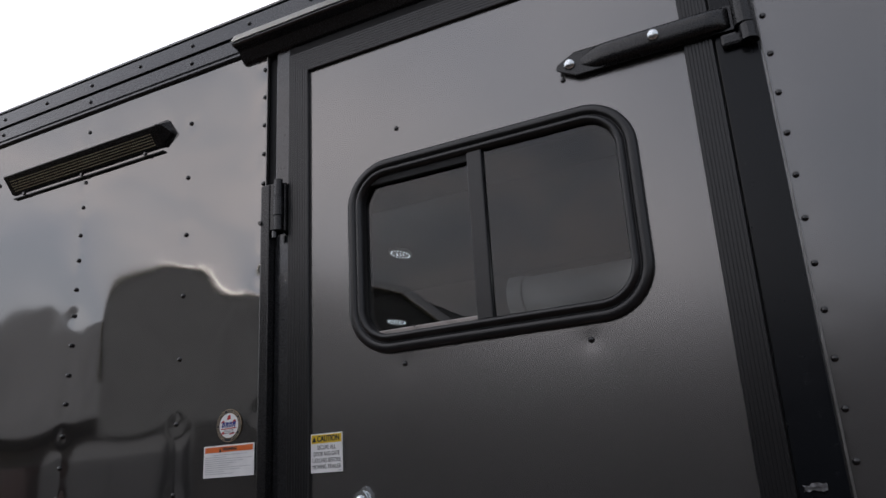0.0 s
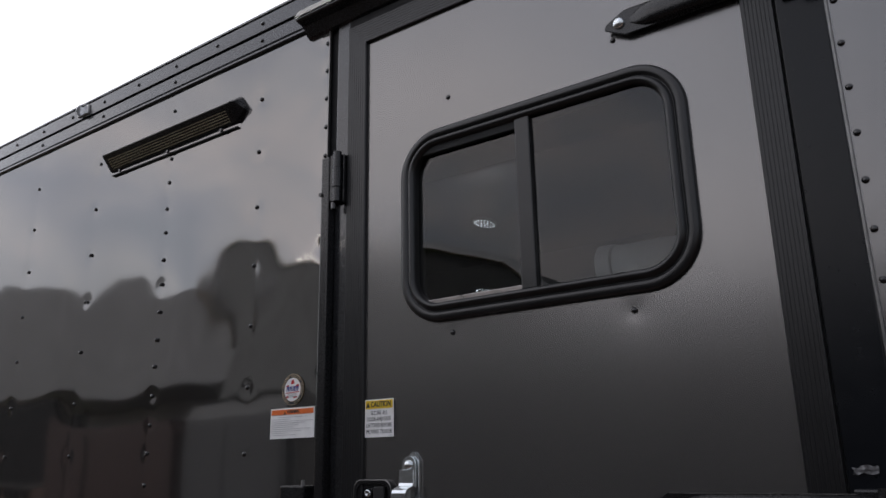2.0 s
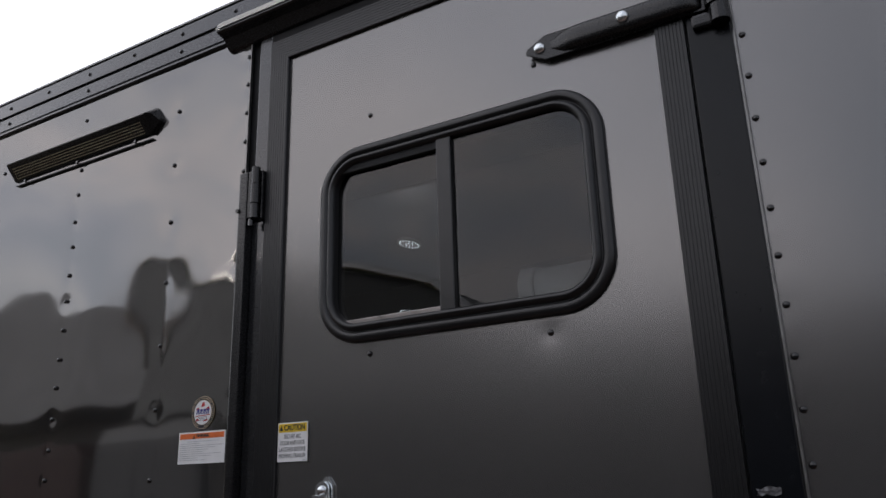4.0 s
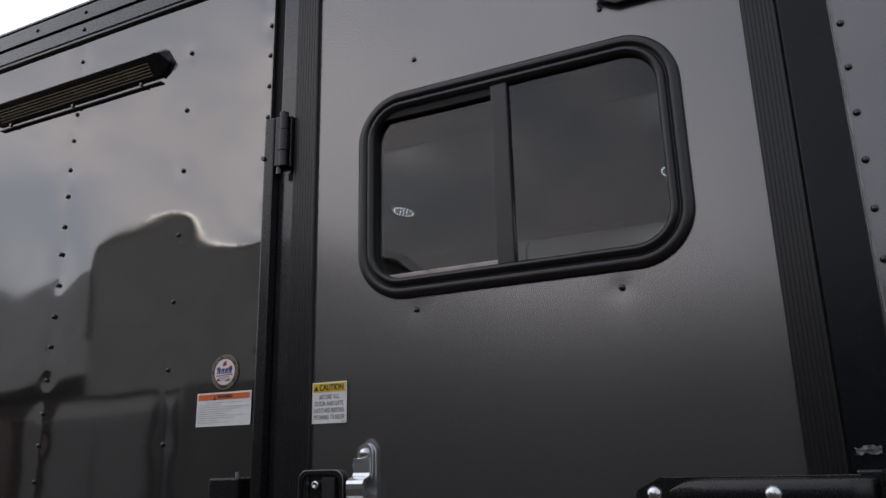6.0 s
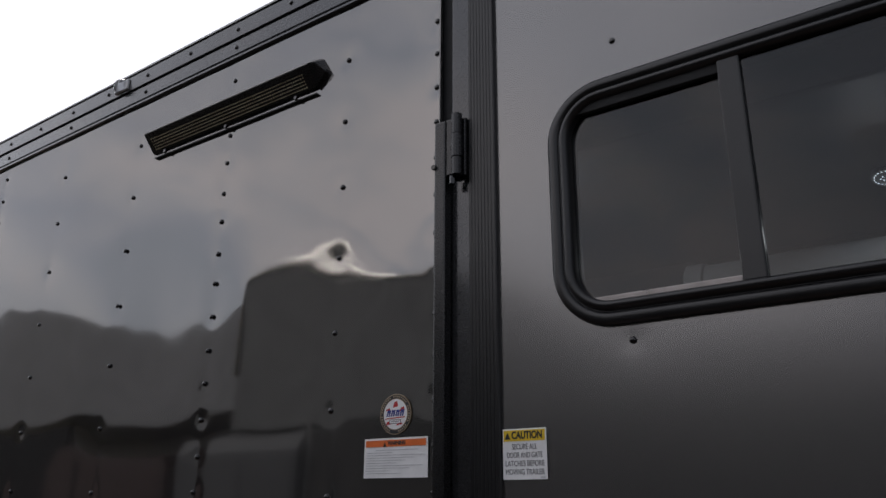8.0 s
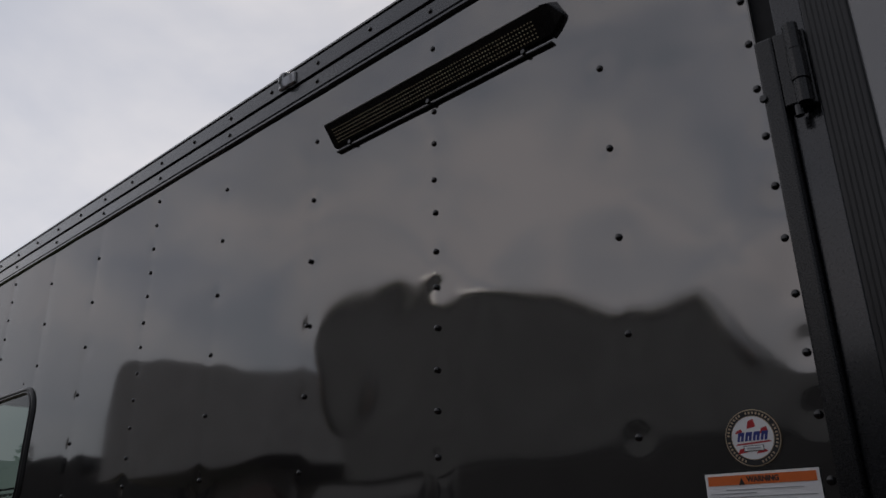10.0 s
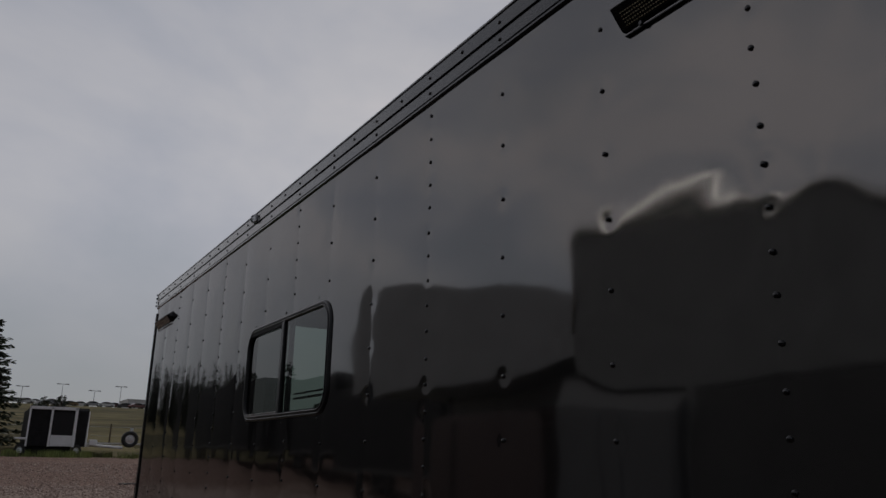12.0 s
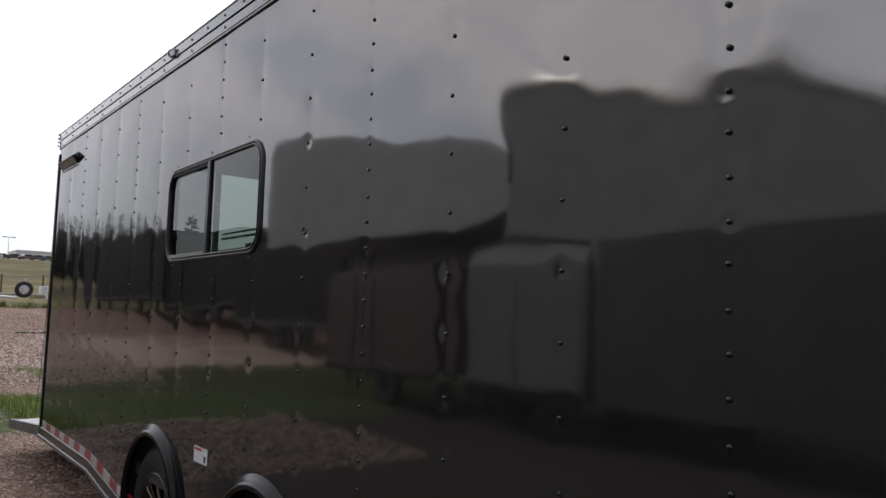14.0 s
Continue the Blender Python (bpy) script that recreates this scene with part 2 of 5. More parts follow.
M_SHEET = material("charcoal_metallic_paint", (0.212, 0.207, 0.203), 0.062, 0.93, 0.35, 0.02, vary=0.05, scale=1.6, bump_scale=30, rough_vary=0.02)
M_DOOR = material("charcoal_door_paint", (0.205, 0.201, 0.198), 0.22, 0.84, 0.3, 0.10, vary=0.05, scale=1.6, bump_scale=30, rough_vary=0.02)
for m in (M_SHEET, M_DOOR):
    m.node_tree.nodes["Principled BSDF"].inputs["Specular Tint"].default_value = (0.58, 0.58, 0.59, 1)
M_JAMB = material("smooth_black_jamb", (0.004, 0.005, 0.007), 0.24, 0.0, 0.0, vary=0.2, scale=8, spec=0.30)
M_BLACK = material("black_powder_coat", (0.006, 0.006, 0.007), 0.27, 0.0, 0.1, 0.15, vary=0.3, scale=14, bump=0.05, bump_scale=420)
M_RAIL = material("black_anodised_rail", (0.022, 0.023, 0.026), 0.26, 0.55, 0.9, 0.10, vary=0.2, scale=9, bump=0.04, bump_scale=380)
M_RIB = material("black_ribbed_extrusion", (0.005, 0.005, 0.006), 0.32, 0.0, 0.08, 0.2, vary=0.25, scale=12, bump=0.05, bump_scale=380)
M_RUBBER = material("black_rubber", (0.020, 0.020, 0.020), 0.62, vary=0.3, scale=18, bump=0.25, bump_scale=240)
M_PLASTIC = material("moulded_black_plastic", (0.006, 0.006, 0.007), 0.2, 0.0, 0.0, 0.12, vary=0.25, scale=14, bump=0.03, bump_scale=300, spec=0.28)
M_GAP = material("dark_gap", (0.008, 0.008, 0.009), 0.7)
M_RIVET = material("black_rivet", (0.004, 0.004, 0.005), 0.2, 0.0, 0.45, 0.06, vary=0.4, scale=80)
M_ZINC = material("zinc_plated_steel", (0.78, 0.82, 0.84), 0.24, 1.0, vary=0.12, scale=25, bump_scale=90, rough_vary=0.05)
M_EDGE = material("bare_edge_and_highlight", (0.20, 0.196, 0.192), 0.38, 0.9, vary=0.2, scale=40)
# Paler than the drip rail: the sky's sheen on its lip, put into colour.
M_LIP = material("sky_sheen_lip", (0.13, 0.128, 0.128), 0.5, 0.35, vary=0.15, scale=12)
# Pale tone puts the reflected sky into the sill rail's colour.
M_SASH = material("sky_sheen_sash", (0.26, 0.24, 0.23), 0.3, 0.75, vary=0.15, scale=30)
M_WFRAME = material("window_frame_black", (0.009, 0.009, 0.010), 0.33, 0.0, 0.1, vary=0.2, scale=20, bump=0.08, bump_scale=260)
M_GLASS = glass("tinted_glass", (0.22, 0.225, 0.23))
M_GLASS_CLEAR = glass("light_tint_glass", (0.135, 0.178, 0.155))
M_GLASS_MID = glass("medium_tint_glass", (0.060, 0.066, 0.063))
M_GLASS_BACK = bpy.data.materials.new("glass_inner_face")
M_GLASS_BACK.use_nodes = True
nodes, links = M_GLASS_BACK.node_tree.nodes, M_GLASS_BACK.node_tree.links
nodes.remove(nodes["Principled BSDF"])
links.new(nodes.new("ShaderNodeBsdfTransparent").outputs[0], nodes["Material Output"].inputs[0])
M_CLEAR = glass("clear_lens", (0.92, 0.93, 0.95), 0.08)
M_WHITE_LABEL = material("white_vinyl", (0.90, 0.90, 0.90), 0.4, vary=0.04, scale=40)
M_YELLOW = material("yellow_vinyl", (0.80, 0.55, 0.03), 0.4, vary=0.06, scale=40)
M_ORANGE = material("orange_vinyl", (0.78, 0.17, 0.035), 0.4, vary=0.06, scale=40)
M_INK = material("black_ink", (0.02, 0.02, 0.022), 0.5)
M_GREYINK = material("grey_ink", (0.45, 0.45, 0.47), 0.5)
M_TAN = material("tan_vinyl", (0.52, 0.40, 0.27), 0.4, vary=0.1, scale=60)
M_RED = material("red_vinyl", (0.50, 0.03, 0.035), 0.4, vary=0.1, scale=60)
M_BLUE = material("blue_vinyl", (0.035, 0.05, 0.26), 0.4, vary=0.1, scale=60)
M_TAPE_RED = material("red_reflective_tape", (0.36, 0.018, 0.03), 0.35, 0.0, 0.3, vary=0.12, scale=70, bump=0.2, bump_scale=500)
M_TAPE_WHITE = material("white_reflective_tape", (0.56, 0.545, 0.545), 0.35, 0.0, 0.3, vary=0.08, scale=70, bump=0.2, bump_scale=500)
M_LED = material("led_chip", (0.92, 0.74, 0.50), 0.3, 0.0, 0.4, vary=0.3, scale=50)
M_LIT = emitter("lit_led", (0.85, 0.95, 1.0), 3.2)
M_LINING = material("charcoal_interior_panel", (0.016, 0.016, 0.017), 0.55, vary=0.05, scale=2)
M_DUCT = material("grey_duct", (0.78, 0.78, 0.80), 0.55, vary=0.1)
M_FLOOR = material("dark_rubber_floor", (0.05, 0.05, 0.05), 0.6, vary=0.2)
M_GALV = material("galvanised_steel", (0.62, 0.64, 0.66), 0.45, 0.35, vary=0.25, scale=14, bump=0.2, bump_scale=120)
M_RAMP = material("pale_ramp_coating", (0.46, 0.47, 0.48), 0.5, 0.0, vary=0.18, scale=9, bump=0.3, bump_scale=60)
M_RAMPEDGE = material("weathered_steel_edge", (0.16, 0.17, 0.175), 0.5, 0.4, vary=0.3, scale=14, bump=0.2, bump_scale=120)
M_ALU = material("bright_aluminium", (0.70, 0.71, 0.72), 0.32, 0.9, vary=0.12, scale=12)
M_CHROME = material("machined_rim_face", (0.72, 0.73, 0.74), 0.2, 1.0, vary=0.08, scale=20)
M_TRIM = material("brushed_roof_trim", (0.80, 0.79, 0.77), 0.13, 1.0, vary=0.06, scale=6)
M_WHITE = material("white_trailer_paint", (0.62, 0.63, 0.64), 0.4, 0.0, 0.4, vary=0.06, scale=3)
M_BLACKPANEL = material("black_trailer_skin", (0.014, 0.014, 0.015), 0.6, 0.0, 0.0, vary=0.3, scale=3, spec=0.2)
M_DARKLOW = material("dark_lower_skin", (0.046, 0.044, 0.043), 0.55, vary=0.2, scale=2)
M_DARKRV = material("graphite_trailer_skin", (0.20, 0.202, 0.198), 0.6, 0.0, 0.0, vary=0.15, scale=2)
M_GREYRV = material("pale_grey_trailer_skin", (0.32, 0.32, 0.325), 0.55, 0.0, 0.0, vary=0.1, scale=2)
M_VAN = material("grey_car_paint", (0.120, 0.121, 0.125), 0.6, 0.0, 0.0, vary=0.06, scale=3)
M_MAROON = material("maroon_car_paint", (0.058, 0.028, 0.026), 0.5, 0.0, 0.1, vary=0.1, scale=3)
M_CARGLASS = material("dark_car_glass", (0.015, 0.018, 0.020), 0.08, 0.0, 0.5, vary=0.2)
M_CARS = paint_material("lot_car_paint", [(0.6, 0.6, 0.62), (0.05, 0.05, 0.055), (0.30, 0.31, 0.33), (0.22, 0.14, 0.06), (0.10, 0.11, 0.14), (0.70, 0.70, 0.70), (0.14, 0.05, 0.045)])
M_BARK = material("conifer_bark", (0.09, 0.065, 0.05), 0.9, vary=0.3, scale=8, bump=0.6, bump_scale=40)
M_NEEDLE = material("dark_needles", (0.030, 0.045, 0.022), 0.75, vary=0.45, scale=3.0, random_tint=0.12)
M_ENAMEL = material("bright_white_enamel", (0.84, 0.85, 0.86), 0.3, 0.0, 0.5, vary=0.05, scale=3)
M_GRASS = material("grass_blades", (0.225, 0.275, 0.080), 0.7, vary=0.45, scale=2.0)
M_STONE = material("loose_stone", (0.34, 0.26, 0.225), 0.9, second=(0.15, 0.11, 0.10), scale=9.0, bump=0.4, bump_scale=60)
nodes, links = M_STONE.node_tree.nodes, M_STONE.node_tree.links
geo, tint = nodes.new("ShaderNodeNewGeometry"), nodes.new("ShaderNodeValToRGB")
tint.color_ramp.elements[0].color, tint.color_ramp.elements[1].color = (0.23, 0.158, 0.130, 1), (0.62, 0.495, 0.415, 1)
links.new(geo.outputs["Random Per Island"], tint.inputs[0])
links.new(tint.outputs[0], nodes["Principled BSDF"].inputs["Base Color"])
M_GROUND = ground_material()
M_BUILD = material("pale_cladding", (0.70, 0.70, 0.72), 0.7, vary=0.05, scale=0.2)
M_POLE = material("lamp_post_steel", (0.42, 0.42, 0.43), 0.5, 0.4)


# ---- mesh helpers ----
def link_mesh(name, me, parent, mat, label="", smooth=False):
    if mat:
        me.materials.append(mat)
    if smooth:
        me.polygons.foreach_set("use_smooth", [True] * len(me.polygons))
    ob = new(name, me)
    if parent is not None:
        ob.parent = parent
    if label:
        tagged(ob, label)
    return ob


def part(name, bm, mat, parent, label="", smooth=False):
    """One bmesh as one mesh object under a thing or a part."""
    me = bpy.data.meshes.new(name)
    bmesh.ops.recalc_face_normals(bm, faces=bm.faces)
    bm.to_mesh(me)
    bm.free()
    return link_mesh(name, me, parent, mat, label, smooth)


def thing(name, label, category, place=None, group="", kind=""):
    ob = new(name)
    if place is not None:
        ob.matrix_world = place
    return tagged(ob, label, category, group, kind)


def box(x0, x1, y0, y1, z0, z1, bevel=0.0, bm=None):
    own = bmesh.new()
    bmesh.ops.create_cube(own, size=1.0, matrix=Matrix.LocRotScale(((x0 + x1) / 2, (y0 + y1) / 2, (z0 + z1) / 2), None, (abs(x1 - x0), abs(y1 - y0), abs(z1 - z0))))
    if bevel:
        bmesh.ops.bevel(own, geom=list(own.edges), offset=bevel, segments=2, affect="EDGES", profile=0.6)
    if bm is None:
        return own
    merge(bm, own)
    return bm


def merge(bm, other):
    me = bpy.data.meshes.new("join")
    other.to_mesh(me)
    other.free()
    bm.from_mesh(me)
    bpy.data.meshes.remove(me)
    return bm


def tube(p, q, r0, r1=None, seg=12, bm=None):
    own = bmesh.new()
    p, q = Vector(p), Vector(q)
    d = q - p
    m = Matrix.Translation((p + q) / 2) @ d.to_track_quat("Z", "Y").to_matrix().to_4x4()
    bmesh.ops.create_cone(own, cap_ends=True, segments=seg, radius1=r0, radius2=r0 if r1 is None else r1, depth=d.length, matrix=m)
    return own if bm is None else merge(bm, own)


def loft(loops, closed=True, caps=False):
    """Quads between successive loops of points."""
    bm = bmesh.new()
    vs = [[bm.verts.new(p) for p in loop] for loop in loops]
    k = len(vs[0])
    for a, b in zip(vs, vs[1:]):
        for i in range(k if closed else k - 1):
            j = (i + 1) % k
            bm.faces.new((a[i], a[j], b[j], b[i]))
    if caps:
        bm.faces.new(vs[0])
        bm.faces.new(list(reversed(vs[-1])))
    return bm


def extrude_x(profile, x0, x1):
    """A (y, z) outline drawn out along x."""
    return loft([[(x, y, z) for y, z in profile] for x in (x0, x1)], True, True)


def extrude_y(outline, y0, y1):
    """An (x, z) outline drawn out along y."""
    return loft([[(x, y, z) for x, z in outline] for y in (y0, y1)], True, True)


def rrect(cx, cz, w, h, r, y, n=7):
    pts = []
    for sx, sz, a0 in ((1, 1, 0), (-1, 1, 90), (-1, -1, 180), (1, -1, 270)):
        for i in range(n + 1):
            a = radians(a0 + 90 * i / n)
            pts.append((cx + sx * (w / 2 - r) + r * math.cos(a), y, cz + sz * (h / 2 - r) + r * math.sin(a)))
    return pts


def lathe_y(profile, seg=40, cx=0.0, cz=0.0):
    """An outline of (radius, y) turned about the y axis."""
    return loft([[(cx + r * math.cos(2 * math.pi * i / seg), y, cz + r * math.sin(2 * math.pi * i / seg)) for i in range(seg)] for r, y in profile])


def grid_mesh(name, xs, zs, fn, keep=None):
    """A sheet over xs, zs; fn(X, Z) gives X, Y, Z arrays."""
    X, Z = np.meshgrid(xs, zs)
    px, py, pz = fn(X, Z)
    v = np.stack([px, py, pz], -1).reshape(-1, 3)
    nx, nz = len(xs), len(zs)
    i, j = np.meshgrid(np.arange(nx - 1), np.arange(nz - 1))
    a = (j * nx + i).ravel()
    f = np.stack([a, a + 1, a + nx + 1, a + nx], -1)
    if keep is not None:
        c = v[f].mean(1)
        f = f[keep(c[:, 0], c[:, 2])]
    me = bpy.data.meshes.new(name)
    me.vertices.add(len(v))
    me.vertices.foreach_set("co", v.ravel())
    me.loops.add(len(f) * 4)
    me.loops.foreach_set("vertex_index", f.ravel())
    me.polygons.add(len(f))
    me.polygons.foreach_set("loop_start", np.arange(len(f)) * 4)
    me.polygons.foreach_set("use_smooth", np.ones(len(f), dtype=bool))
    me.update(calc_edges=True)
    me.validate()
    return me


def value_noise(x, z, cell, seed):
    """Smooth noise between -1 and 1 on arrays."""
    r = np.random.RandomState(seed).uniform(-1, 1, (64, 64))
    u, w = x / cell + 100.0, z / cell + 100.0
    i, j = np.floor(u).astype(int), np.floor(w).astype(int)
    f, g = u - i, w - j
    f, g = f * f * f * (f * (f * 6 - 15) + 10), g * g * g * (g * (g * 6 - 15) + 10)
    p = lambda a, b: r[a % 64, b % 64]
    return (p(i, j) * (1 - f) + p(i + 1, j) * f) * (1 - g) + (p(i, j + 1) * (1 - f) + p(i + 1, j + 1) * f) * g


def words(text, size, x, y, z, parent, mat, name, align="CENTER", width=0.0, bold=0.0):
    """Raised flat lettering that faces -y, as a mesh."""
    cu = bpy.data.curves.new(name, "FONT")
    cu.body, cu.size, cu.align_x, cu.align_y, cu.extrude, cu.offset = text, size, align, "CENTER", 0.0002, bold
    ob = bpy.data.objects.new(name, cu)
    scene.collection.objects.link(ob)
    bpy.context.view_layer.update()
    me = bpy.data.meshes.new_from_object(ob.evaluated_get(bpy.context.evaluated_depsgraph_get()))
    bpy.data.objects.remove(ob)
    xs = [v.co.x for v in me.vertices]
    k = width / (max(xs) - min(xs)) if width else 1.0
    me.transform(Matrix.Translation((x, y, z)) @ Matrix.Rotation(radians(90), 4, "X") @ Matrix.Diagonal((k, 1, 1, 1)))
    return link_mesh(name, me, parent, mat)


# ---- ground ----
def ground_height(x, y):
    s = np.clip((-9.0 - x) / 26.0, 0, 1)
    lot = 1.2 * s * s * (3 - 2 * s)
    hill = np.clip((-41.0 - x) / 197.0, 0, 1)
    return lot + 12.6 * hill ** 0.9 + np.clip((-238.0 - x) / 400.0, 0, 1) * 2.0 + 0.012 * np.sin(x * 1.7) * np.sin(y * 1.3)


def make_ground():
    near = np.concatenate([np.arange(-40, 20.01, 0.5)])
    xs = np.concatenate([[-3000, -1500, -800, -500, -350, -290], np.arange(-258, -41, 6.0), near, np.arange(24, 60, 6.0), [80, 120, 200, 400, 900, 2500]])
    ys = np.concatenate([[-3000, -1200, -500, -250, -140, -90, -60, -45, -34], np.arange(-28, 28.01, 0.7), [34, 45, 60, 90, 140, 250, 500, 1200, 3000]])
    me = grid_mesh("ground", xs, ys, lambda X, Y: (X, Y, ground_height(X, Y)))
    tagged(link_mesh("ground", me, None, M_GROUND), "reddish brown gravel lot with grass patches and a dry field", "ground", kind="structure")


make_ground()

# ---- the black enclosed trailer ----
STUD, ROW, SEAM_Z = 0.4064, 0.1608, 1.87
TOP, REAR, NOSE, DEEP = 2.60, -5.70, 3.30, 2.50
SHEETS = [(-5.70, -12 * STUD), (-12 * STUD, -9 * STUD), (-9 * STUD, -6 * STUD), (-6 * STUD, -3 * STUD), (-3 * STUD, 0.0), (0.0, 0.672), (1.830, NOSE)]
WIN1 = (1.2475, 1.943, 0.668, 0.446, 0.105)
WIN2 = (-2.522, 1.815, 1.095, 0.462, 0.105)
WHEELS = [(-3.08, 0.375), (-1.88, 0.345)]
trailer = thing("enclosed_trailer", "long charcoal enclosed cargo trailer, riveted metal sides, standing on gravel", "trailer")


def bottom_edge(x):
    return np.interp(x, [-5.7, -4.27, -3.6, 4.0], [0.385, 0.37, 0.28, 0.28])


def rivet_rows(k):
    """Heights of the rivets on stud k; seams carry twice as many."""
    if k % 3 == 0:
        return [SEAM_Z + min(0.02, max(0.0, -0.005 * k)) + ROW / 2 * i for i in range(-17, 9)]
    shift = {1: -0.005, -1: 0.002, -2: 0.007}.get(k, 0.009)
    return [SEAM_Z - ROW / 2 + shift + ROW * i for i in range(-8, 5)]


RIVETS = []
for k in range(-14, 2):
    for z in rivet_rows(k):
        x = k * STUD
        if z < bottom_edge(x) + 0.16 or any(math.hypot(x - a, z - b) < 0.46 for a, b in WHEELS):
            continue
        if abs(x - WIN2[0]) < WIN2[2] / 2 + 0.02 and abs(z - WIN2[1]) < WIN2[3] / 2 + 0.02:
            continue
        if 2.36 < z < 2.45 and (-0.34 < x < 0.36 or x < -5.0):
            continue
        RIVETS.append((x + random.uniform(-0.002, 0.002), z + random.uniform(-0.003, 0.003), random.choice((0.4, 0.6, 0.8, 1.1, 1.5)) * random.uniform(0.7, 1.1) * (0.6 if k == 1 and z < 1.8 else 1.0)))
for i in range(-12, 9):
    RIVETS.append((1.8405, 1.928 + i * 0.0803, random.uniform(0.15, 0.7)))


for i in range(-9, 9):
    RIVETS.append((0.6615, SEAM_Z + ROW / 2 * i, random.uniform(0.4, 1.0)))


# hand-sized knocks in the sheets: place, radius and depth
KNOCKS = [(-0.185, 1.878, 0.18, 0.0064), (0.575, 1.874, 0.093, -0.0029), (-0.313, 2.031, 0.18, 0.0036), (0.262, 1.78, 0.094, 0.0009), (0.383, 1.89, 0.096, 0.0009), (-0.55, 1.698, 0.104, -0.0022),
          (0.115, 1.925, 0.074, -0.0015), (0.441, 1.72, 0.13, -0.001), (-0.239, 1.761, 0.062, 0.0009), (-0.398, 1.931, 0.053, -0.0005), (0.423, 2.006, 0.05, -0.0008),
          (-1.346, 2.002, 0.129, -0.001), (-0.1, 1.949, 0.055, 0.0006), (-0.066, 1.815, 0.073, 0.0007), (0.366, 1.962, 0.05, 0.0006), (0.019, 1.924, 0.05, 0.0006),
          (0.1, 2.42, 0.07, 0.0007), (0.52, 2.46, 0.09, 0.0009), (-1.6, 2.1, 0.035, 0.001), (-2.05, 2.3, 0.06, 0.0007)]


def dents(X, Z, seed):
    """How far the sheet stands out (towards the viewer) at each place."""
    bay = (X / STUD) % 1.0
    pillow = np.sin(np.pi * bay) ** 0.62
    slack = 0.45 + 0.55 * np.clip((-1.3 - X) / 0.8, 0, 1)   # the rear sheets are looser
    out = 0.0023 * slack * pillow * (0.55 + 0.6 * slack * value_noise(X, Z, 0.55, seed))
    out += slack * (0.0008 * value_noise(X, Z * 0.6, 0.38, seed + 1) + 0.00028 * value_noise(X, Z, 0.13, seed + 2))
    out += 0.0005 * np.sin(Z * 57.0 + 1.5 * value_noise(X, Z, 0.3, 3)) * np.exp(-((X - 0.664) / 0.018) ** 2)
    for x, z, r, d in KNOCKS:
        out -= d * np.exp(-((X - x) ** 2 + (Z - z) ** 2) / r ** 2)
    for x, z, s in RIVETS:
        near = (np.abs(X - x) < 0.12) & (np.abs(Z - z) < 0.12)
        if near.any():
            r2 = (X[near] - x) ** 2 + (Z[near] - z) ** 2
            out[near] -= s * (0.00055 * np.exp(-r2 / 0.020 ** 2) + 0.00035 * np.exp(-r2 / 0.045 ** 2))
    return out


def in_window(x, z, win, inset):
    cx, cz, w, h, r = win
    dx, dz = np.abs(x - cx) - (w / 2 - r), np.abs(z - cz) - (h / 2 - r)
    return np.hypot(np.maximum(dx, 0), np.maximum(dz, 0)) + np.minimum(np.maximum(dx, dz), 0) < r - inset


def side_sheet(x0, x1, seed):
    step = 0.010 if x0 > -3.0 else 0.015
    xs = np.linspace(x0 - 0.012, x1, int((x1 - x0) / step) + 2)
    ts = np.linspace(0, 1, int(2.2 / step))

    def surface(X, T):
        lo = bottom_edge(X)
        Z = lo + (TOP - lo) * T
        lap = -0.0006 * (1 - (X - x0) / (x1 - x0))
        return X, lap - dents(X, Z, seed), Z

    def keep(x, z):
        k = ~in_window(x, z, WIN2, 0.03)
        for cx, cz in WHEELS:
            k &= np.hypot(x - cx, z - cz) > 0.375
        return k

    return grid_mesh("side_sheet", xs, ts, surface, keep)


def rivet_mesh():
    bm = bmesh.new()
    rings = [(0.0062, 0.0), (0.0058, 0.0026), (0.0036, 0.0045)]
    vs = [[bm.verts.new((r * math.cos(2 * math.pi * i / 9), -h, r * math.sin(2 * math.pi * i / 9))) for i in range(9)] for r, h in rings]
    for a, b in zip(vs, vs[1:]):
        for i in range(9):
            bm.faces.new((a[i], a[(i + 1) % 9], b[(i + 1) % 9], b[i]))
    bm.faces.new(vs[-1])
    me = bpy.data.meshes.new("rivet")
    bmesh.ops.recalc_face_normals(bm, faces=bm.faces)
    bm.to_mesh(me)
    bm.free()
    me.materials.append(M_RIVET)
    me.polygons.foreach_set("use_smooth", [True] * len(me.polygons))
    return me


RIVET_MESH = rivet_mesh()


def rivet(x, z, parent, y=0.0):
    ob = new("rivet", RIVET_MESH)
    ob.parent = parent
    ob.matrix_basis = pose(x, y, z, 0, random.uniform(0, 40), 0)
    return ob


for i, (x0, x1) in enumerate(SHEETS):
    sheet = link_mesh("side_sheet", side_sheet(x0, x1, 11), trailer, M_DOOR if x0 > 1.5 else M_SHEET, "glossy charcoal metallic sheet, slightly dented round its rivets")
    for x, z, s in RIVETS:
        if x0 - 0.01 < x <= x1 - 0.01:
            rivet(x, z, sheet, -0.0005 * (1 - (x - x0) / (x1 - x0)) + 0.0004)

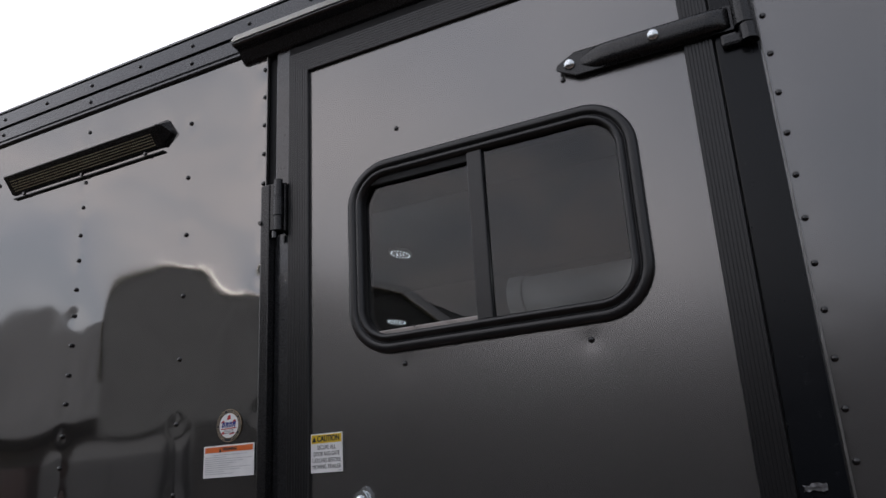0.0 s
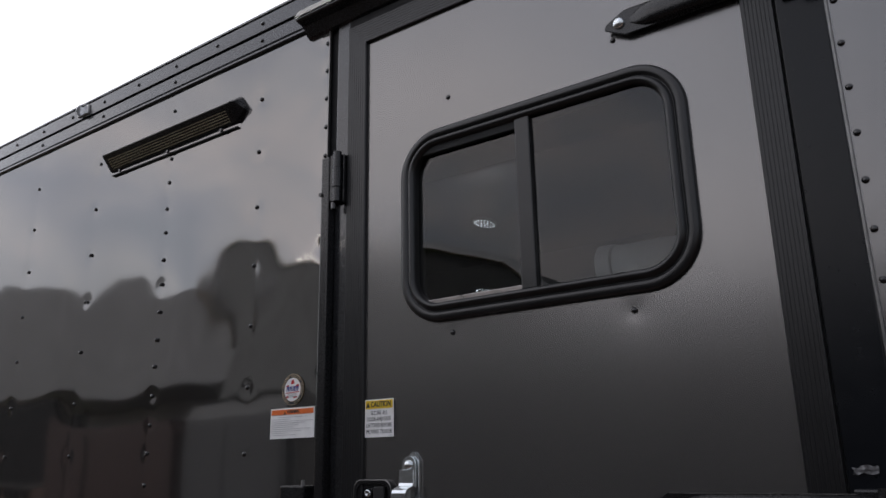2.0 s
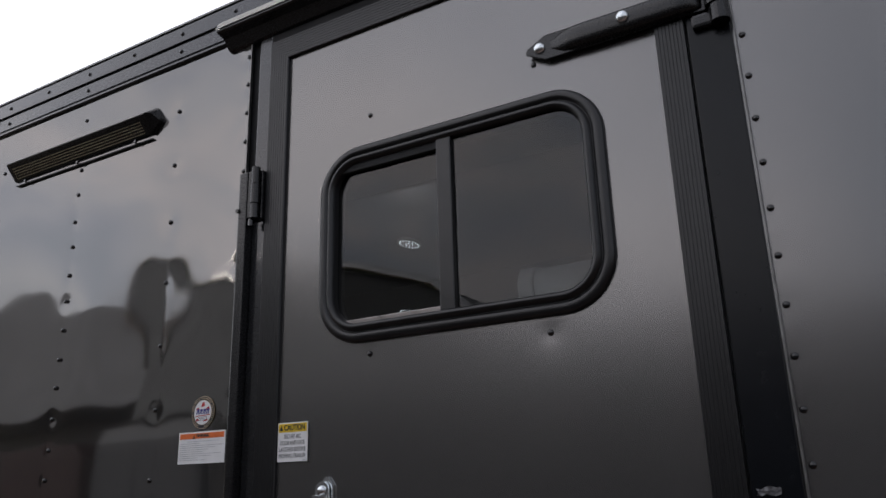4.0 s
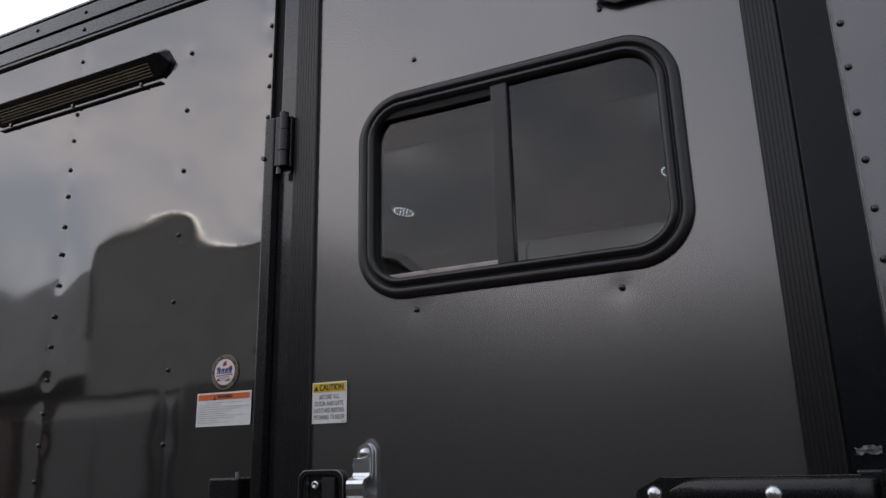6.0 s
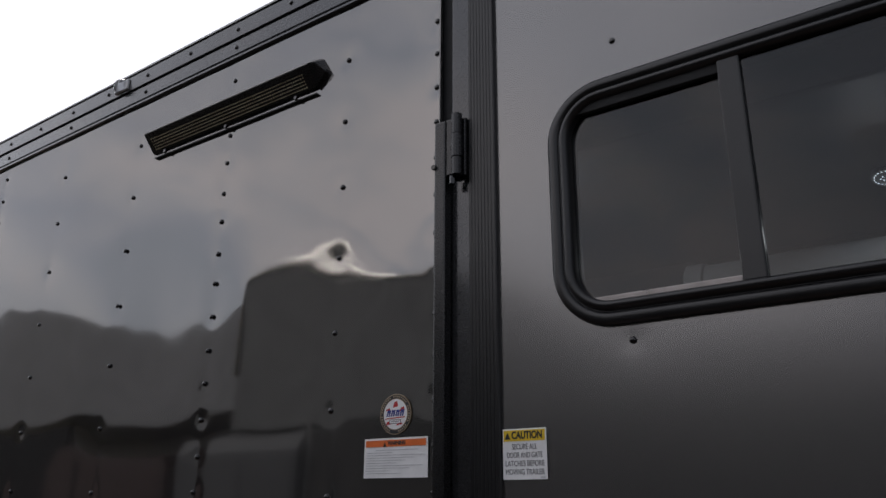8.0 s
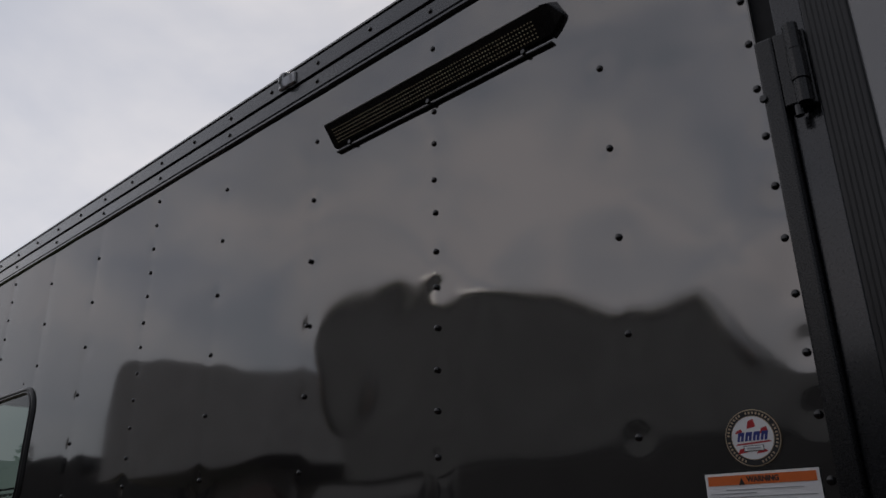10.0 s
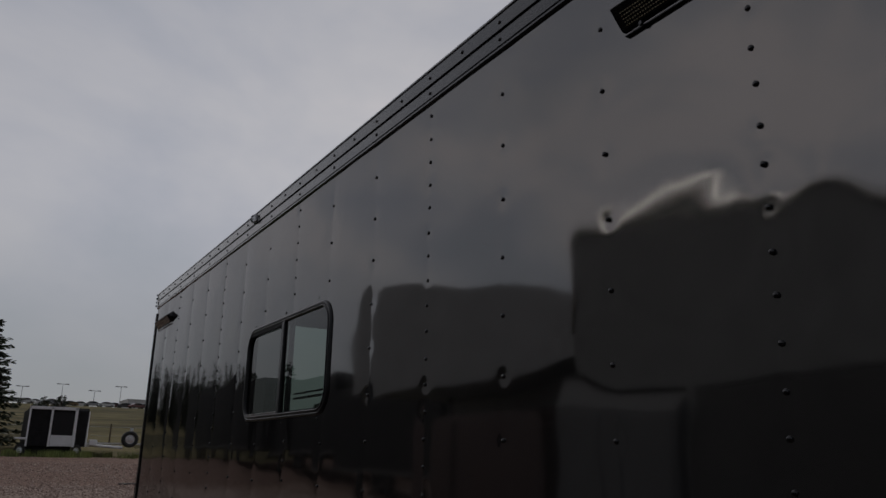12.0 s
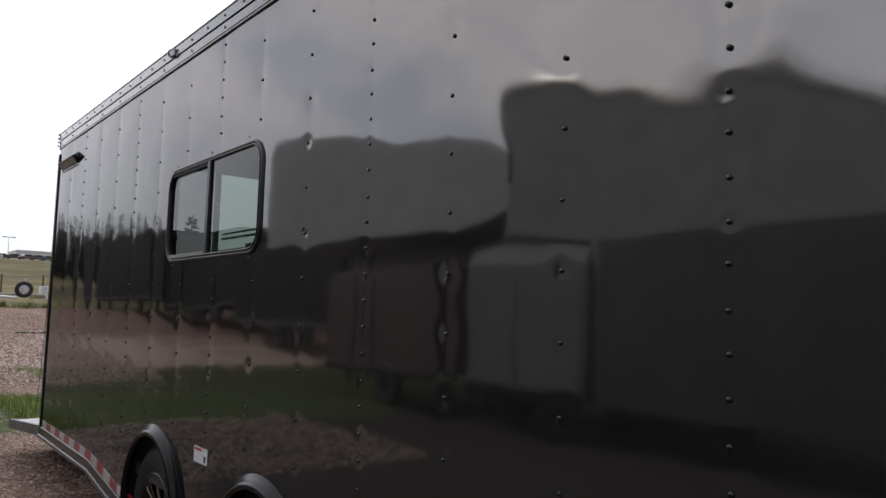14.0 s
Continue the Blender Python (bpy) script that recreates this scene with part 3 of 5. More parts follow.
# roof rail in two bands with a groove between
rail_profile = [(0.02, 2.574), (-0.006, 2.574), (-0.010, 2.578), (-0.010, 2.584), (-0.004, 2.586), (-0.004, 2.590), (-0.009, 2.592), (-0.009, 2.632), (-0.003, 2.633), (-0.003, 2.638),
                (-0.013, 2.640), (-0.013, 2.686), (-0.007, 2.687), (-0.007, 2.690), (-0.015, 2.692), (-0.014, 2.699), (-0.006, 2.704), (0.02, 2.706)]
rail = part("roof_rail", extrude_x(rail_profile, REAR - 0.03, NOSE), M_RAIL, trailer, "black two-band roof rail")
for i in range(-28, 17):
    rivet(i * STUD / 2 + 0.004, 2.664, rail, -0.013)
    if i % 2 == 0:
        rivet(i * STUD / 2, 2.611, rail, -0.009)
part("roof", loft([[(x, 0.02 + (DEEP - 0.04) * s, 2.705 + 0.05 * math.sin(math.pi * s)) for s in np.linspace(0, 1, 9)] for x in (REAR, NOSE)], False), M_WHITE, trailer)


def marker_lamp(x):
    base = part("marker_lamp", box(x - 0.034, x + 0.034, -0.02, -0.011, 2.648, 2.682, 0.003), M_WHITE, trailer, "small clear clearance lamp")
    dome = [(0.024 * math.cos(radians(a)), -0.019 - 0.022 * math.sin(radians(a))) for a in (0, 25, 50, 75, 88)]
    part("lens", lathe_y(dome, 18, x, 2.665), M_CLEAR, base, smooth=True)


marker_lamp(-0.53)
marker_lamp(-3.11)


def flood_light(x0, x1):
    """A long LED light bar whose lit face looks down and out."""
    z0, z1, d = 2.384, 2.462, 0.040
    body = part("flood_light", extrude_x([(-0.001, z0), (-0.001, z1 - 0.020), (-0.012, z1 - 0.014), (-d, z1 - 0.028), (-d - 0.002, z1 - 0.033), (-0.008, z0 + 0.002)], x0, x1), M_BLACK, trailer, "black LED flood light bar with rows of amber-white chips")
    cap = [[(x1, -0.001, z0 - 0.002), (x1, -0.001, z1 + 0.004), (x1, -d - 0.003, z1 - 0.029), (x1, -0.011, z0)],
           [(x1 + 0.014, -0.001, z0 + 0.012), (x1 + 0.014, -0.001, z1 - 0.004), (x1 + 0.014, -d + 0.004, z1 - 0.028), (x1 + 0.014, -0.012, z0 + 0.012)],
           [(x1 + 0.030, -0.001, 2.416), (x1 + 0.030, -0.001, 2.424), (x1 + 0.030, -0.012, 2.424), (x1 + 0.030, -0.010, 2.416)]]
    part("end_cap", loft(cap, True, True), M_BLACK, body)
    part("hood_edge", box(x0, x1, -d - 0.0035, -d + 0.001, z1 - 0.0315, z1 - 0.0285), M_EDGE, body, "thin bright hood edge")
    part("bracket", box(x0 + 0.01, x1, -0.009, -0.001, z0 - 0.017, z0 - 0.013, 0.001), M_BLACK, body)
    chips = bmesh.new()
    a, b = Vector((0, -d - 0.002, z1 - 0.034)), Vector((0, -0.009, z0 + 0.003))
    side = (b - a).normalized()
    out = Vector((0, side.z, -side.y))
    if out.y > 0:
        out = -out
    for r in range(5):
        for i in range(76):
            p = a.lerp(b, 0.30 + 0.15 * r) + out * 0.0010 + Vector((x0 + 0.022 + i * (x1 - x0 - 0.050) / 75, 0, 0))
            u, w = Vector((0.0017, 0, 0)), side * 0.0013
            chips.faces.new([chips.verts.new(p + s * u + t * w) for s, t in ((-1, -1), (1, -1), (1, 1), (-1, 1))])
    tagged(part("led_board", chips, M_LED, body, "board of small amber-white LED chips"), kind="stuff")
    for s in (0.1, 0.5, 0.9):
        part("screw", tube((x0 + (x1 - x0) * s, -0.010, z0 - 0.010), (x0 + (x1 - x0) * s, -0.016, z0 - 0.010), 0.006, 0.005, 8), M_RIVET, body)


flood_light(-0.325, 0.315)
flood_light(-5.57, -5.10)

# rear post, rear frame, floor and far shell
part("rear_post", box(REAR - 0.035, REAR, -0.010, 0.03, 0.385, 2.535, 0.004), M_BLACK, trailer)
part("rear_header", box(REAR - 0.05, REAR, 0.03, DEEP, 2.56, 2.70, 0.004), M_BLACK, trailer)
part("rear_post", box(REAR - 0.055, REAR, DEEP - 0.05, DEEP + 0.02, 0.385, 2.60, 0.006), M_BLACK, trailer)
for dz in (2.60, 2.63, 2.66, 2.69):
    part("corner_bolt", tube((REAR - 0.03, -0.012, dz), (REAR - 0.03, -0.022, dz), 0.008, 0.007, 8), M_RIVET, trailer)
part("far_side_wall", box(REAR, NOSE, DEEP - 0.03, DEEP, 0.38, 1.52, 0, box(REAR, NOSE, DEEP - 0.03, DEEP, 2.06, 2.70, 0, box(REAR, -5.35, DEEP - 0.03, DEEP, 1.52, 2.06, 0, box(-3.55, NOSE, DEEP - 0.03, DEEP, 1.52, 2.06)))), M_LINING, trailer)
part("front_wall", box(NOSE - 0.03, NOSE, 0.0, DEEP, 0.38, 2.70), M_SHEET, trailer)
part("floor_deck", box(REAR, NOSE, 0.02, DEEP - 0.03, 0.50, 0.56), M_FLOOR, trailer)
part("frame_beam", box(REAR, NOSE, 0.25, 0.33, 0.30, 0.50), M_BLACK, trailer)
part("frame_beam", box(REAR, NOSE, 2.15, 2.23, 0.30, 0.50), M_BLACK, trailer)
lining = box(REAR, NOSE, 0.035, 0.05, 0.56, 1.58)
box(REAR, NOSE, 0.035, 0.05, 2.06, 2.575, 0, lining)
for a, b in ((REAR, -3.08), (-1.96, 0.90), (1.60, NOSE)):
    box(a, b, 0.035, 0.05, 1.58, 2.06, 0, lining)
part("inner_lining", lining, M_LINING, trailer, "charcoal interior wall panel")
part("ceiling_panel", box(REAR, NOSE, 0.05, DEEP - 0.03, 2.575, 2.59), M_LINING, trailer)


part("round_duct", loft([[(x, 1.95 + r * math.cos(a), 2.285 + r * math.sin(a)) for a in np.linspace(0, 2 * math.pi, 28, endpoint=False)] for x, r in ((0.635, 0.098), (2.9, 0.098))], True, True), M_DUCT, trailer, "round grey duct inside, seen through the door window", smooth=True)
part("duct_collar", loft([[(x, 1.95 + r * math.cos(a), 2.285 + r * math.sin(a)) for a in np.linspace(0, 2 * math.pi, 28, endpoint=False)] for x, r in ((0.560, 0.108), (0.628, 0.108))], True, True), M_DUCT, trailer)

def ceiling_light(x, y, z=2.50):
    base = part("ceiling_light", loft([[(x + a * math.cos(t), y + b * math.sin(t), zz) for t in np.linspace(0, 2 * math.pi, 24, endpoint=False)] for a, b, zz in ((0.046, 0.078, z), (0.043, 0.074, z - 0.012))], True, True), M_BLACK, trailer, "oval interior LED light, switched on")
    dots = bmesh.new()
    for a, b, k in ((0.033, 0.060, 18), (0.015, 0.018, 6)):
        for i in range(k):
            t = 2 * math.pi * i / k
            bmesh.ops.create_icosphere(dots, subdivisions=1, radius=0.0027, matrix=Matrix.Translation((x + a * math.cos(t), y + b * math.sin(t), z - 0.013)))
    part("led_ring", dots, M_LIT, base, "lit white LEDs")
    glow = bpy.data.lights.new("ceiling_light_glow", "POINT")
    glow.energy, glow.color, glow.shadow_soft_size = 2.0, (0.9, 0.96, 1.0), 0.0
    new("ceiling_light_glow", glow).location = (x, y, z - 0.14)


for lx, ly, lz in ((0.23, 1.44, 2.46), (1.34, 1.52, 2.46), (-0.043, 1.86, 2.262)):
    ceiling_light(lx, ly, lz)


def glaze(pane):
    """The outer face carries tint and gloss; the other faces of the pane are clear."""
    pane.data.materials.append(M_GLASS_BACK)
    for p in pane.data.polygons:
        p.material_index = 0 if p.normal.y < -0.5 else 1
    pane.visible_shadow = False


def window(win, parent, mull, left_deep, pane_mats, slim=1.0, y=0.0):
    """A sliding window: flanged frame with stepped, rounded inner lips, mullion and two panes."""
    cx, cz, w, h, r = win
    steps = [(0.0, 0.0), (0.0008, -0.007), (0.004, -0.0115), (0.009, -0.0135), (0.015, -0.0140), (0.0205, -0.0125), (0.0228, -0.0085), (0.0240, -0.0080), (0.0252, -0.0085), (0.0275, -0.0150), (0.0320, -0.0185), (0.0370, -0.0180), (0.0415, -0.0130), (0.0435, -0.004), (0.0437, 0.012), (0.0437, 0.03)]
    inset = 0.0437 * slim
    frame_ob = part("window_frame", loft([rrect(cx, cz, w - 2 * i * slim, h - 2 * i * slim, max(0.02, r - i * slim), y + d * max(slim, 0.7), 12) for i, d in steps]), M_WFRAME, parent, "black rounded sliding-window frame", smooth=True)
    gw, gh = w - 2 * inset, h - 2 * inset
    m0, m1 = mull
    part("mullion", box(m0, m1, y - 0.012, y + 0.012, cz - gh / 2 - 0.004, cz + gh / 2 + 0.004, 0.003), M_WFRAME, parent)
    left = box(cx - gw / 2 - 0.004, m0 + 0.004, y + left_deep, y + left_deep + 0.004, cz - gh / 2 - 0.004, cz + gh / 2 + 0.004)
    right = box(m1 - 0.004, cx + gw / 2 + 0.004, y - 0.002, y + 0.002, cz - gh / 2 - 0.004, cz + gh / 2 + 0.004)
    for bm, pane_mat in zip((left, right), pane_mats):
        glaze(part("pane", bm, pane_mat, parent))
    # sash rails of the sliding half
    # The lower rail is coloured pale for the sky mirrored on its top.
    part("sash", box(cx - gw / 2 + 0.02, m0, y + left_deep - 0.012, y + left_deep - 0.001, cz - gh / 2 - 0.003, cz - gh / 2 + 0.008, 0.002), M_SASH, parent, "sill rail of the sliding pane, sky sheen painted pale")
    part("sash", box(cx - gw / 2 + 0.02, m0, y + left_deep - 0.012, y + left_deep - 0.001, cz + gh / 2 - 0.016, cz + gh / 2 + 0.003, 0.002), M_GAP, parent)
    return frame_ob


side_window = window(WIN2, trailer, (-2.546, -2.514), 0.003, (M_GLASS_MID, M_GLASS_CLEAR), 0.62)
for x, z in ((-2.97, 2.058), (-2.53, 2.062), (-2.13, 2.066), (-2.97, 1.572), (-2.5, 1.566), (-2.08, 1.570)):
    rivet(x, z, trailer, 0.001)
far_window = part("far_window", loft([rrect(-4.45, 1.79, 1.8 - 2 * i, 0.56 - 2 * i, 0.09, d, 6) for i, d in ((0, DEEP - 0.03), (0.0, DEEP - 0.045), (0.045, DEEP - 0.045), (0.05, DEEP)) ]), M_WFRAME, trailer)
pane = part("pane", box(-5.34, -3.56, DEEP - 0.02, DEEP - 0.016, 1.53, 2.05), M_GLASS_CLEAR, far_window)
glaze(pane)
part("sash_edge", box(-2.510, -2.478, 0.012, 0.030, 1.60, 2.03, 0.002), M_WHITE, trailer, "pale sash edge behind the window glass")
part("blind_rail", box(-2.47, -2.02, 0.040, 0.050, 1.668, 1.676), M_WHITE, trailer)
part("blind_rail", box(-2.47, -2.02, 0.040, 0.050, 1.690, 1.695), M_GAP, trailer)
part("sash_latch", box(-2.15, -2.04, 0.012, 0.024, 1.608, 1.632, 0.003), M_BLACK, trailer)

# ---- side door ----
DX0, DX1, DTOP, DBOT = 0.803, 1.694, 2.463, 0.50


def door_panel():
    xs, zs = np.linspace(DX0, DX1, 92), np.linspace(DBOT, DTOP, 198)
    rv = [(1.047, 2.237, 0.3), (1.449, 2.236, 0.3), (1.045, 1.695, 0.5), (1.445, 1.691, 0.8)]

    def surface(X, Z):
        out = 0.0009 * value_noise(X, Z, 0.6, 91) + 0.00015 * value_noise(X, Z, 0.2, 92)
        for x, z, s in rv:
            r2 = (X - x) ** 2 + (Z - z) ** 2
            out -= s * (0.0008 * np.exp(-r2 / 0.016 ** 2) + 0.0005 * np.exp(-r2 / 0.04 ** 2))
        return X, -out, Z

    me = grid_mesh("door", xs, zs, surface, lambda x, z: ~in_window(x, z, WIN1, 0.03))
    d = link_mesh("door", me, trailer, M_DOOR, "charcoal side entry door with a sliding window, closed")
    for x, z, s in rv:
        rivet(x, z, d, 0.001)
    return d


door = door_panel()
window(WIN1, door, (1.222, 1.257), 0.005, (M_GLASS, M_GLASS), 0.97)


def frame_loop(i, y, x0=0.745, x1=1.747, z1=2.522, z0=0.44):
    return [(x0 + i, y, z0), (x0 + i, y, z1 - i), (x1 - i * 0.9, y, z1 - i), (x1 - i * 0.9, y, z0)]


ribs = [(0.0, 0.02), (0.0, -0.0085)]
for i in range(8):
    ribs += [(0.0008 + 0.0072 * i, -0.0090), (0.0058 + 0.0072 * i, -0.0090), (0.0062 + 0.0072 * i, -0.0083), (0.0072 + 0.0072 * i, -0.0083)]
ribs += [(0.0590, -0.006), (0.0595, 0.004)]
part("edge_trim", loft([frame_loop(i, y) for i, y in ribs], False), M_RIB, door, "ribbed black edge trim with mitred corners")

# jambs round the door
part("door_jamb", box(0.703, 0.7445, -0.004, 0.02, 0.30, 2.545, 0.002), M_RAIL, trailer)
part("door_jamb", box(1.7515, 1.8255, -0.006, 0.02, 0.30, 2.545, 0.002), M_JAMB, trailer, "smooth black door jamb")
# Gap black on the header paints the shade below the drip rail.
part("door_header", box(0.703, 1.826, -0.003, 0.02, 2.5255, 2.574, 0.002), M_GAP, trailer)
part("jamb_gap", box(0.660, 0.7035, 0.010, 0.03, 0.30, 2.574), M_GAP, trailer)
part("jamb_gap", box(1.746, 1.7525, 0.004, 0.03, 0.30, 2.53), M_GAP, trailer)
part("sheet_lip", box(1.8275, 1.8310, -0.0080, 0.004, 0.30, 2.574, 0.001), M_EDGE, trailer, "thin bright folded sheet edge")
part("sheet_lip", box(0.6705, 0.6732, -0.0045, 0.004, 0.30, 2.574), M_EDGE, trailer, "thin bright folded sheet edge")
part("post_bar", box(0.675, 0.702, -0.026, 0.008, 0.30, 2.172, 0.004), M_BLACK, trailer, "black upright bar beside the door")
part("post_screw", tube((0.676, -0.026, 2.075), (0.676, -0.031, 2.075), 0.006, 0.005, 9), M_RIVET, trailer)
hinge = part("hinge", box(0.702, 0.720, -0.024, -0.006, 2.052, 2.172, 0.002), M_BLACK, trailer, "black butt hinge")
for za, zb, r in ((2.047, 2.082, 0.0105), (2.084, 2.132, 0.0118), (2.134, 2.176, 0.0105)):
    part("knuckle", tube((0.729, -0.026, za), (0.729, -0.026, zb), r, r, 14), M_BLACK, hinge, smooth=False)
part("leaf", box(0.734, 0.7435, -0.018, -0.004, 2.046, 2.170, 0.002), M_BLACK, hinge)
part("pin", tube((0.719, -0.026, 2.030), (0.719, -0.026, 2.046), 0.006, 0.006, 10), M_RIVET, hinge)

# drip rail over the door
drip = [(0.0, 2.620), (-0.012, 2.618), (-0.044, 2.608), (-0.048, 2.606), (-0.059, 2.584), (-0.058, 2.580), (-0.053, 2.577), (-0.030, 2.572), (-0.012, 2.548), (0.0, 2.544)]
drip_rail = part("drip_rail", extrude_x(drip, 0.596, 1.93), M_RAIL, trailer, "black drip rail above the door")
# Separate strip whose grey paints the sky's sheen on the lip.
part("drip_lip", loft([[(x, -0.0490, 2.6085), (x, -0.0615, 2.5835), (x, -0.0630, 2.5845), (x, -0.0500, 2.6105)] for x in (0.595, 1.931)], True, True), M_LIP, drip_rail, "front lip with its sky sheen painted pale")


def strap_hinge(z):
    """A long black strap with a raised rib, a pointed end, two zinc bolts and a rolled eye."""
    outline = [(1.441, z - 0.004), (1.444, z + 0.006), (1.482, z + 0.026), (1.79, z + 0.026), (1.79, z - 0.026), (1.482, z - 0.026)]
    strap = part("strap_hinge", extrude_y(outline, -0.017, -0.011), M_BLACK, door, "black strap hinge with two zinc bolts")
    loops = []
    for rx, rh, rw in ((1.494, 0.0006, 0.006), (1.505, 0.004, 0.013), (1.520, 0.010, 0.020), (1.540, 0.015, 0.023), (1.56, 0.0165, 0.024), (1.74, 0.0175, 0.024), (1.765, 0.015, 0.0235), (1.780, 0.007, 0.022), (1.784, 0.001, 0.021)):
        loops.append([(rx, -0.0165 - rh * max(0.0, math.cos(t)) ** 0.55, z + rw * math.sin(t)) for t in np.linspace(-math.pi / 2, math.pi / 2, 13)])
    part("rib", loft(loops, False), M_BLACK, door, smooth=True)
    # A bright strip draws the highlight along the strap's upper chamfer.
    part("edge_highlight", box(1.484, 1.762, -0.0180, -0.0165, z + 0.0252, z + 0.0266), M_EDGE, strap, "thin painted highlight along the top edge")
    part("hinge_eye", tube((1.808, -0.022, z - 0.028), (1.808, -0.022, z + 0.034), 0.019, 0.019, 18), M_BLACK, door)
    part("hinge_eye", tube((1.812, -0.022, z - 0.062), (1.812, -0.022, z - 0.030), 0.017, 0.017, 18), M_BLACK, door)
    part("hinge_bracket", box(1.762, 1.803, -0.022, -0.005, z - 0.060, z - 0.034, 0.006), M_BLACK, door)
    for bx, by in ((1.471, -0.017), (1.645, -0.034)):
        dome = [(0.0125, by), (0.0118, by - 0.004), (0.0085, by - 0.0075), (0.004, by - 0.009), (0.0001, by - 0.0093)]
        part("bolt", lathe_y(dome, 16, bx, z + 0.001), M_ZINC, door, "zinc carriage bolt head", smooth=True)


strap_hinge(2.257)
strap_hinge(1.352)

# hasp, latch plate, keeper, tape
hasp_out = [(0.921, 1.25), (0.921, 1.436), (0.938, 1.454), (0.945, 1.455), (0.9585, 1.438), (0.9585, 1.25)]
hasp = part("hasp", extrude_y(hasp_out, -0.006, -0.001), M_ZINC, door, "zinc-plated swing hasp")
arm = [(0.919, 1.385), (0.919, 1.430)] + [(0.936 + 0.0165 * math.cos(radians(a)), 1.430 + 0.0165 * math.sin(radians(a))) for a in range(170, 9, -20)] + [(0.9525, 1.430), (0.9525, 1.385)]
part("swing_arm", extrude_y(arm, -0.013, -0.009), M_ZINC, door)
ribbon = [(-0.012, 1.420), (-0.012, 1.394), (-0.014, 1.389), (-0.020, 1.386), (-0.028, 1.384), (-0.034, 1.381), (-0.037, 1.375), (-0.037, 1.366), (-0.035, 1.354), (-0.036, 1.348), (-0.041, 1.344), (-0.050, 1.341)]
part("swing_arm", loft([[(0.912, y, z), (0.948, y, z), (0.948, y - 0.003, z - 0.001), (0.912, y - 0.003, z - 0.001)] for y, z in ribbon], True, True), M_ZINC, door)
part("hasp_tab", box(0.908, 0.946, -0.040, -0.010, 1.325, 1.329, 0.001, box(0.912, 0.940, -0.018, -0.006, 1.25, 1.326, 0.002)), M_ZINC, door)
part("hasp_bolt", lathe_y([(0.0095, -0.013), (0.0092, -0.017), (0.006, -0.020), (0.0001, -0.0205)], 14, 0.936, 1.429), M_ZINC, door, smooth=True)
part("hasp_screw", lathe_y([(0.004, -0.001), (0.0035, -0.006), (0.0001, -0.007)], 8, 0.908, 1.405), M_ZINC, door)
part("latch_plate", loft([rrect(0.835, 1.30, 0.105 - 2 * i, 0.20 - 2 * i, 0.02, y, 5) for i, y in ((0.0, 0.0), (0.0, -0.010), (0.002, -0.012), (0.008, -0.012), (0.010, -0.004), (0.05, -0.003))]), M_BLACK, door, "black flush latch plate")
part("latch_edge", loft([rrect(0.835, 1.30, 0.1054 - 2 * i, 0.2004 - 2 * i, 0.02, y, 5) for i, y in ((0.0, -0.0105), (0.0003, -0.0118), (0.0014, -0.0124), (0.0018, -0.0118))]), M_EDGE, door, "worn bright rim of the latch plate")
part("latch_screw", lathe_y([(0.0085, -0.006), (0.008, -0.012), (0.004, -0.014), (0.0035, -0.011), (0.0001, -0.011)], 14, 0.822, 1.372), M_ZINC, door, smooth=True)
part("latch_handle", box(0.838, 0.868, -0.012, -0.003, 1.22, 1.386, 0.003), M_GAP, door)
part("keeper", box(0.575, 0.652, -0.034, -0.001, 1.300, 1.388, 0.004), M_BLACK, trailer, "black door keeper block")
part("keeper_pin", tube((0.646, -0.03, 1.386), (0.646, -0.03, 1.400), 0.005, 0.004, 8), M_EDGE, trailer)
part("hinge_block", box(1.757, 1.827, -0.016, -0.006, 1.26, 1.385, 0.004), M_BLACK, door)


def tape():
    me = grid_mesh("tape_scrap", np.linspace(0, 1, 15), np.linspace(0, 1, 7), lambda X, Z: (1.760 + 0.034 * X + 0.002 * value_noise(X, Z, 0.2, 7), -0.008 - 0.004 * np.abs(value_noise(X, Z, 0.13, 5)), 1.405 + 0.011 * Z + 0.003 * value_noise(X, Z, 0.2, 6)))
    link_mesh("tape_scrap", me, door, material("crumpled_clear_tape", (0.13, 0.13, 0.135), 0.3, vary=0.5, scale=90), "crumpled scrap of clear tape")


tape()


# ---- decals ----
def flat(x0, x1, z0, z1, y, parent, mat, name, label=""):
    return part(name, box(x0, x1, y - 0.0006, y, z0, z1), mat, parent, label)


caution = flat(0.806, 0.888, 1.488, 1.569, -0.0025, trailer, M_WHITE_LABEL, "caution_label", "white caution label with a yellow header")
flat(0.8085, 0.8855, 1.549, 1.5665, -0.0034, caution, M_YELLOW, "header")
words("CAUTION", 0.0165, 0.8525, -0.0042, 1.5577, caution, M_INK, "lettering", width=0.057, bold=0.0006)
tri = bmesh.new()
tri.faces.new([tri.verts.new(p) for p in ((0.8105, -0.0043, 1.552), (0.8215, -0.0043, 1.552), (0.816, -0.0043, 1.5635))])
part("warning_triangle", tri, M_INK, caution)
for i, (text, w) in enumerate((("SECURE ALL", 0.047), ("DOOR AND GATE", 0.066), ("LATCHES BEFORE", 0.072), ("MOVING TRAILER", 0.072))):
    words(text, 0.0125, 0.847, -0.0034, 1.5395 - 0.0133 * i, caution, M_INK, "lettering", width=w)
flat(0.876, 0.885, 1.4905, 1.492, -0.0034, caution, M_GREYINK, "small_print")

